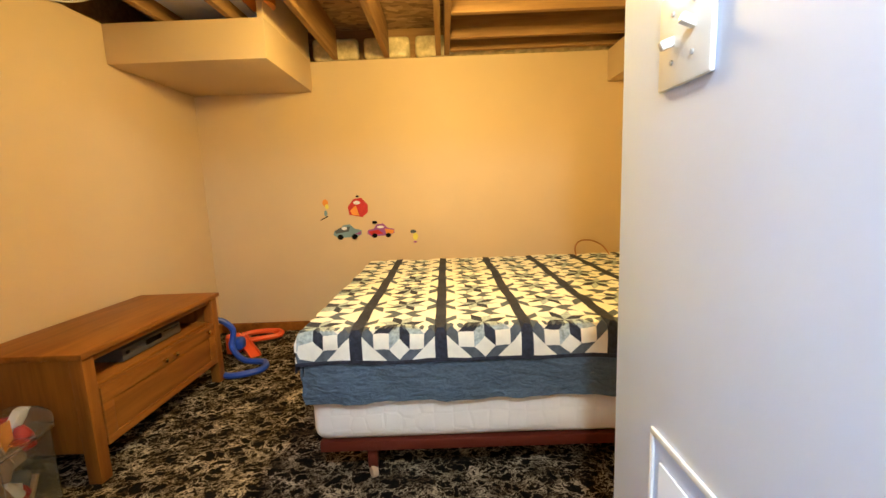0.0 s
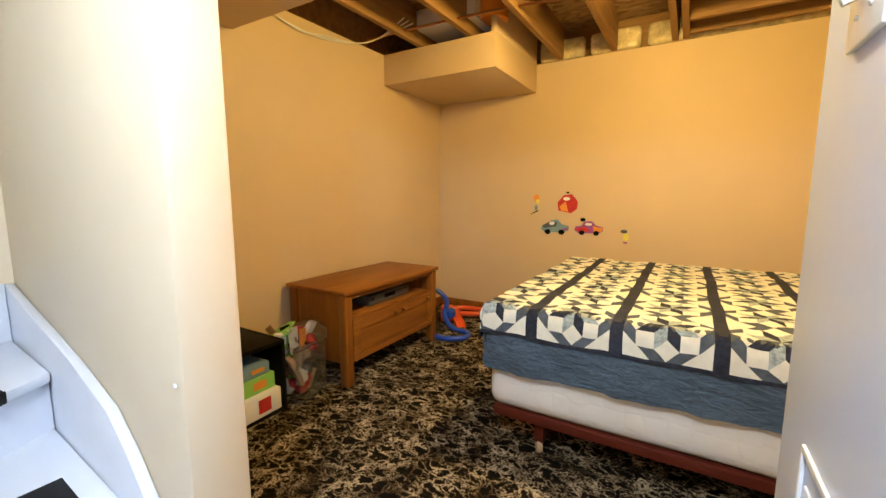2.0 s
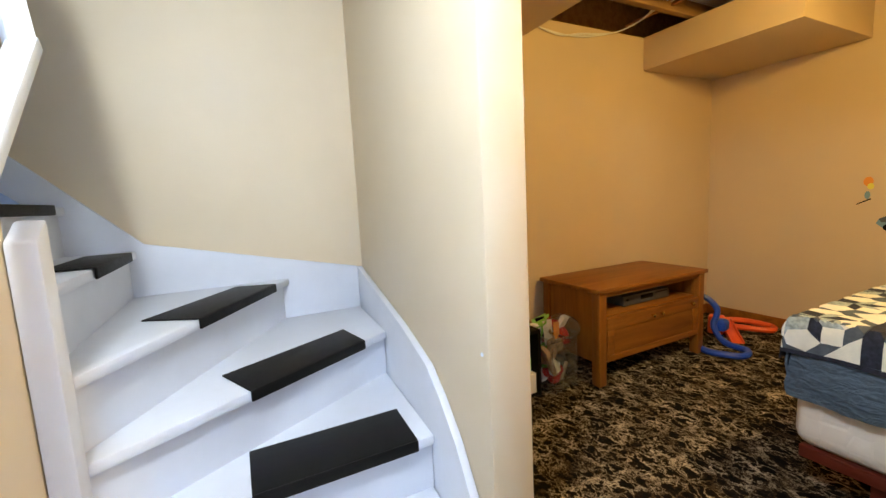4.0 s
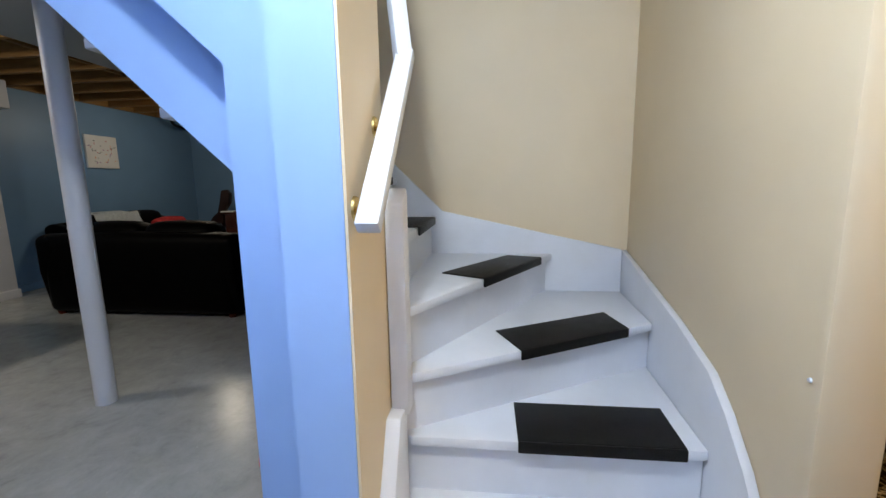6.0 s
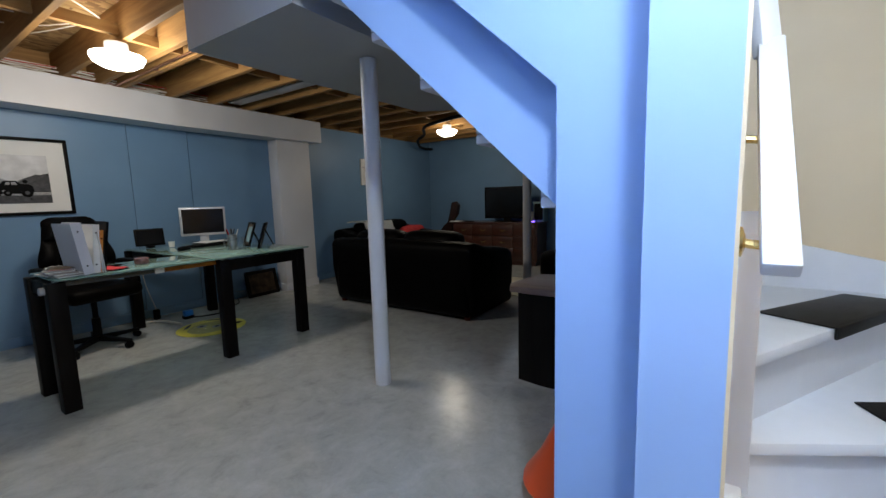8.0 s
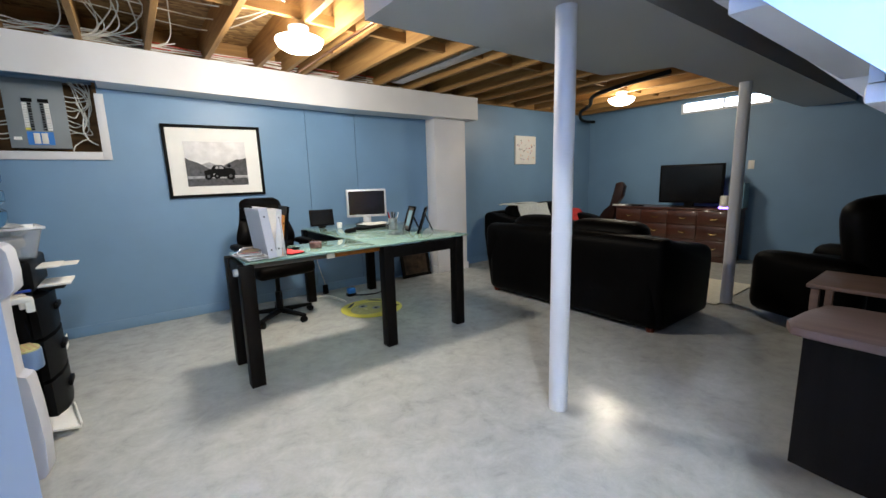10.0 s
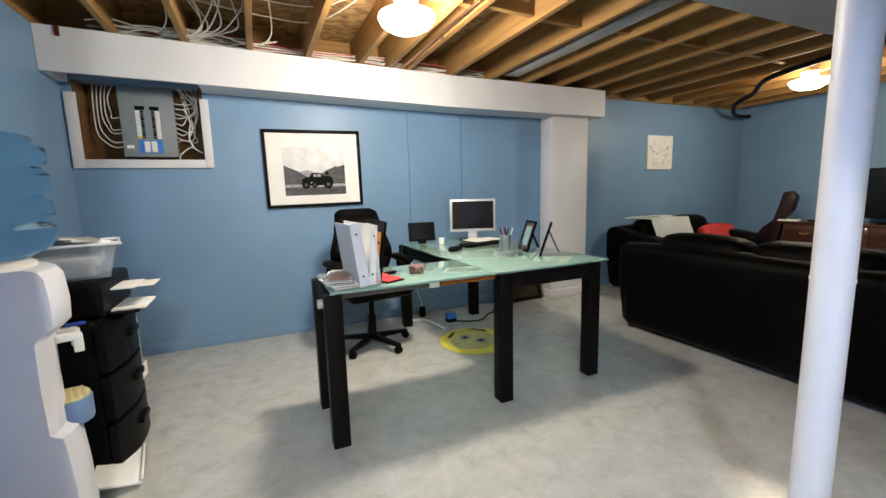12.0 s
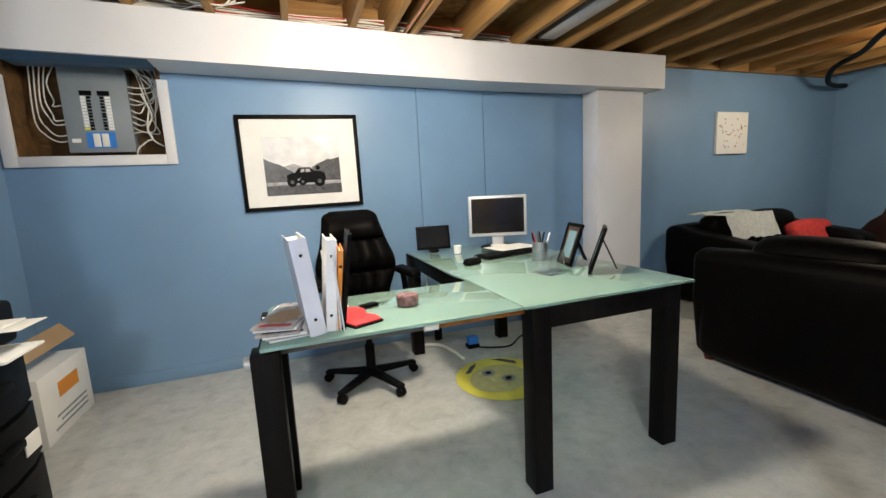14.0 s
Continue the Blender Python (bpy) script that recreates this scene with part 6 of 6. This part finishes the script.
photo_frame(-2.10, -4.31, 76, False)
photo_frame(-2.10, -4.11, 50, True)
solo("tin", lathe([(0.0, 0), (0.038, 0.002), (0.041, 0.008), (0.041, 0.038), (0.038, 0.042), (0, 0.042)], 24), M["tinclear"], "round clear tub of red clips on the desk", "tub", pose(-1.18, -4.0, 0.765))
rp = thing("wrist_pad", "red foot shaped mouse pad with a black edge", "mouse pad", -0.972, -3.925, 0.7645, 20)
outl = [(-0.055, 0.10), (0.05, 0.105), (0.06, 0.05), (0.045, 0.0), (0.07, -0.06), (0.06, -0.105), (0.0, -0.125), (-0.06, -0.11), (-0.075, -0.06), (-0.05, 0.0), (-0.065, 0.05)]
part("edge", prism(outl, 0.006, "xy", 0, bev=0.002), M["black"], rp)
part("pad", prism([(a * 0.92, b * 0.94) for a, b in outl], 0.005, "xy", 0.006, bev=0.002), M["redpad"], rp)
solo("car_key", boxes((-0.03, 0.035, -0.016, 0.016, 0, 0.014), (0.035, 0.085, -0.004, 0.004, 0.004, 0.008), bev=0.003), M["black"], "black car key on the glass desk", "key", pose(-1.04, -4.04, 0.765, 0, 0, 200))
solo("receipt", boxes((-0.04, 0.04, -0.02, 0.02, 0, 0.001)), M["paper"], "small white slip of paper on the desk", "paper", pose(-0.93, -4.10, 0.765, 0, 0, 15))


def binder(x, y, mat, w, h, d, lean, rz, label):
    b = thing("binder", label, "binder", x, y, 0.7655, rz, "binders on the desk")
    m = pose(0, 0, 0, 0, lean, 0)
    part("cover", boxes((-w / 2, -w / 2 + 0.003, -d / 2, d / 2, 0, h), (w / 2 - 0.003, w / 2, -d / 2, d / 2, 0, h), (-w / 2 + 0.003, w / 2 - 0.003, d / 2 - 0.003, d / 2, 0, h)), M[mat], b, m=m)
    part("pages", boxes((-w / 2 + 0.004, w / 2 - 0.004, -d / 2 + 0.01, d / 2 - 0.005, 0.004, h - 0.012)), M["paper"], b, m=m)
    for z in (0.05, h - 0.05):
        part("rivet", lathe([(0.005, 0), (0.004, 0.002)], 10), M["black"], b, m=m @ pose(0, d / 2, z, -90, 0, 0))


binder(-0.838, -3.925, "binderwhite", 0.05, 0.30, 0.24, 7, 6, "white ring binder with a grey label leaning on the desk")
binder(-0.888, -3.94, "paper", 0.03, 0.285, 0.23, -5, 0, "thin white folder stuffed with papers")
binder(-0.914, -3.94, "orange", 0.014, 0.25, 0.22, -7, -3, "orange folder standing between binders")
binder(-0.934, -3.94, "black", 0.012, 0.30, 0.24, -8, -4, "thin black folder standing on the desk")
for k in range(4):
    solo("papers", boxes((-0.0015, 0.0015, -0.10, 0.10, 0, 0.27 - 0.012 * k)), M["paper"], "loose white sheets standing between the folders", "papers", pose(-0.900 - 0.005 * k, -3.93 + 0.008 * k, 0.7655, 0, -5 + 3 * k, -2 + 3 * k), "sheets between the folders")
for k in range(6):
    g = thing("magazine", "glossy printed magazine lying on the desk", "magazine", -0.752 - 0.004 * (k % 3), -3.95 + 0.008 * (k % 4), 0.7645 + 0.0075 * k, 8 - 5 * k, "stack of magazines")
    part("pages", boxes((-0.062, 0.062, -0.14, 0.14, 0, 0.007), bev=0.001), M["magazine" if k % 2 else "paper"], g)
    part("picture", prism(blob(0.0, 0.02, 0.05, 0.075, 12), 0.0004, "xy", 0.007), M["card" if k % 2 else "metalgrey"], g)
    part("headline", boxes((-0.05, 0.045, 0.105, 0.125, 0.007, 0.0074)), M["red" if k == 5 else "black"], g)

ym = thing("round_mat", "round yellow plastic mat with a dark printed face pattern", "floor mat", -1.935, -4.725, 0.0, 28)
part("mat", lathe([(0.285, 0.0), (0.29, 0.004), (0.28, 0.008), (0.0, 0.009)], 48), M["yellow"], ym)
part("patch", prism(blob(0.03, 0.0, 0.20, 0.17, 24), 0.0006, "xy", 0.0095), M["clearyellow"], ym)
for px, py in ((0.0, 0.05), (0.02, -0.09)):
    part("ring", prism(blob(px, py, 0.045, 0.04, 16), 0.0006, "xy", 0.0105), M["metalgrey"], ym)
    part("dot", prism(blob(px, py, 0.022, 0.018, 12), 0.0006, "xy", 0.0114), M["black"], ym)
part("print", prism([(-0.16, -0.2), (-0.19, -0.08), (-0.21, -0.02), (-0.235, -0.06), (-0.21, -0.16)], 0.0006, "xy", 0.0095), M["steelblue"], ym)
part("print", prism([(0.12, -0.2), (0.02, -0.24), (-0.05, -0.245), (0.0, -0.215), (0.09, -0.18)], 0.0006, "xy", 0.0095), M["steelblue"], ym)
part("tag", boxes((-0.16, -0.09, 0.16, 0.21, 0.0095, 0.0105)), M["black"], ym)
rt = thing("power_block", "blue plug block with a black cord on the floor", "plug", -1.97, -5.26, 0)
part("block", boxes((-0.04, 0.04, -0.03, 0.03, 0.03, 0.085), bev=0.006), M["brightblue"], rt)
part("socket", boxes((-0.045, 0.045, -0.035, 0.035, 0, 0.03), bev=0.004), M["black"], rt)
part("cord", tube([(0.0, 0.03, 0.015), (-0.1, 0.08, 0.008), (-0.25, 0.12, 0.008), (-0.4, 0.0, 0.008), (-0.6, -0.12, 0.008), (-0.7, -0.32, 0.008)], 0.006, 6), M["black"], rt)
solo("power_adapter", boxes((-0.025, 0.025, -0.02, 0.02, 0, 0.10), bev=0.006), M["black"], "black power adapter by the wall", "adapter", pose(-1.79, -5.52, 0.002, 0, 0, 20))
solo("cable_cover", tube([(-1.60, -5.45, 0.012), (-1.75, -5.38, 0.012), (-1.80, -5.2, 0.012), (-1.815, -5.06, 0.012)], 0.011, 8), M["plate"], "white cable cover lying on the floor", "cable cover")
cable([(-1.748, -5.63, 0.70), (-1.75, -5.62, 0.4), (-1.80, -5.55, 0.10), (-1.79, -5.52, 0.08)], 0.004, "wire")
lp = thing("leaning_painting", "dark framed painting leaning against the wall", "picture", -2.98, -5.50, 0, 0)
lm = pose(0, 0, 0.002, 12, 0, 0)
part("frame", boxes((-0.21, 0.21, -0.012, 0.012, 0, 0.04), (-0.21, 0.21, -0.012, 0.012, 0.28, 0.32), (-0.21, -0.17, -0.012, 0.012, 0.04, 0.28), (0.17, 0.21, -0.012, 0.012, 0.04, 0.28), bev=0.004), M["espresso"], lp, m=lm)
part("painting", boxes((-0.17, 0.17, -0.006, 0.004, 0.04, 0.28)), M["darkpaint"], lp, "dark brown painted panel", lm)

# lounge
def throw():
    bm = bmesh.new()
    g = {}
    for i in range(31):
        for j in range(25):
            u, v = i / 30, j / 24
            x = -4.42 - 0.62 * u + 0.02 * noise.noise(Vector((u * 4, v * 4, 0)))
            s = v * 0.62
            y, z = (-5.53 + s, 0.775) if s < 0.36 else (-5.17 + 0.03 + (s - 0.36) * 0.35, 0.775 - (s - 0.36) * 0.8)
            z += 0.03 + 0.022 * noise.noise(Vector((u * 7, v * 6, 2)))
            g[i, j] = bm.verts.new((x, y, z + 0.02))
    for i in range(30):
        for j in range(24):
            bm.faces.new((g[i, j], g[i + 1, j], g[i + 1, j + 1], g[i, j + 1]))
    bmesh.ops.solidify(bm, geom=list(bm.faces), thickness=0.012)
    solo("throw_blanket", bm, M["throw"], "white knitted throw over the loveseat back", "blanket")


throw()
pl = solo("pillow", cushion(0.56, 0.13, 0.27, 0.03, 4, 0.05, 2), M["plaid"], "red plaid pillow on the loveseat", "pillow", pose(-5.52, -5.00, 0.455, 30, 0, 0))
gt = thing("guitar_case", "dark brown wooden instrument standing by the dresser", "instrument", -6.42, -5.02, 0, 0)
part("body", prism([(-0.16, 0.0), (0.14, 0.0), (0.19, 0.2), (0.12, 0.42), (0.16, 0.58), (0.20, 0.75), (0.28, 0.86), (0.31, 1.02), (0.25, 1.09), (0.17, 1.07), (0.13, 0.9), (0.08, 0.72), (-0.02, 0.64), (-0.12, 0.5), (-0.14, 0.4), (-0.20, 0.2)], 0.10, "yz", -0.05, bev=0.012), M["darkbrown"], gt)
sp = thing("speaker", "dark grey speaker beside the television", "speaker", -6.68, -3.27, 0.72)
part("body", boxes((-0.1, 0.1, -0.09, 0.09, 0, 0.33), bev=0.006), M["teal"], sp)
part("grille", boxes((0.1, 0.104, -0.075, 0.075, 0.03, 0.30)), M["black"], sp)
rv = thing("air_purifier", "white plastic device with a violet light ring", "device", -6.48, -3.36, 0.72)
part("body", lathe([(0.055, 0.02), (0.05, 0.16), (0.045, 0.17), (0.0, 0.172)], 20), M["plate"], rv)
part("light_ring", lathe([(0.06, 0.0), (0.062, 0.018), (0.055, 0.02)], 20), M["led"], rv)
solo("remote", boxes((-0.02, 0.02, -0.09, 0.09, 0, 0.018), bev=0.004), M["black"], "black remote control on the dresser", "remote", pose(-6.42, -4.5, 0.72))
solo("papers", boxes((-0.08, 0.08, -0.1, 0.1, 0, 0.012), (-0.07, 0.08, -0.09, 0.1, 0.012, 0.02)), M["paper"], "small stack of papers on the dresser", "papers", pose(-6.42, -4.78, 0.72, 0, 0, 12))
wp = thing("wall_plate", "white switch plate on the lounge wall", "switch", -6.85, -3.21, 1.23)
part("plate", boxes((0, 0.006, -0.035, 0.035, 0, 0.115), bev=0.002), M["plate"], wp)
part("rocker", boxes((0.006, 0.010, -0.016, 0.016, 0.025, 0.09), bev=0.002), M["plate"], wp)
et = thing("end_table", "small pale wooden table beside the armchair", "side table", -3.65, -1.62, 0)
part("top", boxes((-0.25, 0.25, -0.25, 0.25, 0.50, 0.525), bev=0.005), M["walnut"], et)
for x in (-0.21, 0.21):
    for y in (-0.21, 0.21):
        part("leg", boxes((x - 0.02, x + 0.02, y - 0.02, y + 0.02, 0, 0.50), bev=0.003), M["walnut"], et)
rm = solo("rug", boxes((-0.5, 0.5, -0.7, 0.7, 0.001, 0.012), bev=0.004), M["creamcloth"], "pale cream rug in front of the sofa", "rug", pose(-4.85, -3.35, 0))
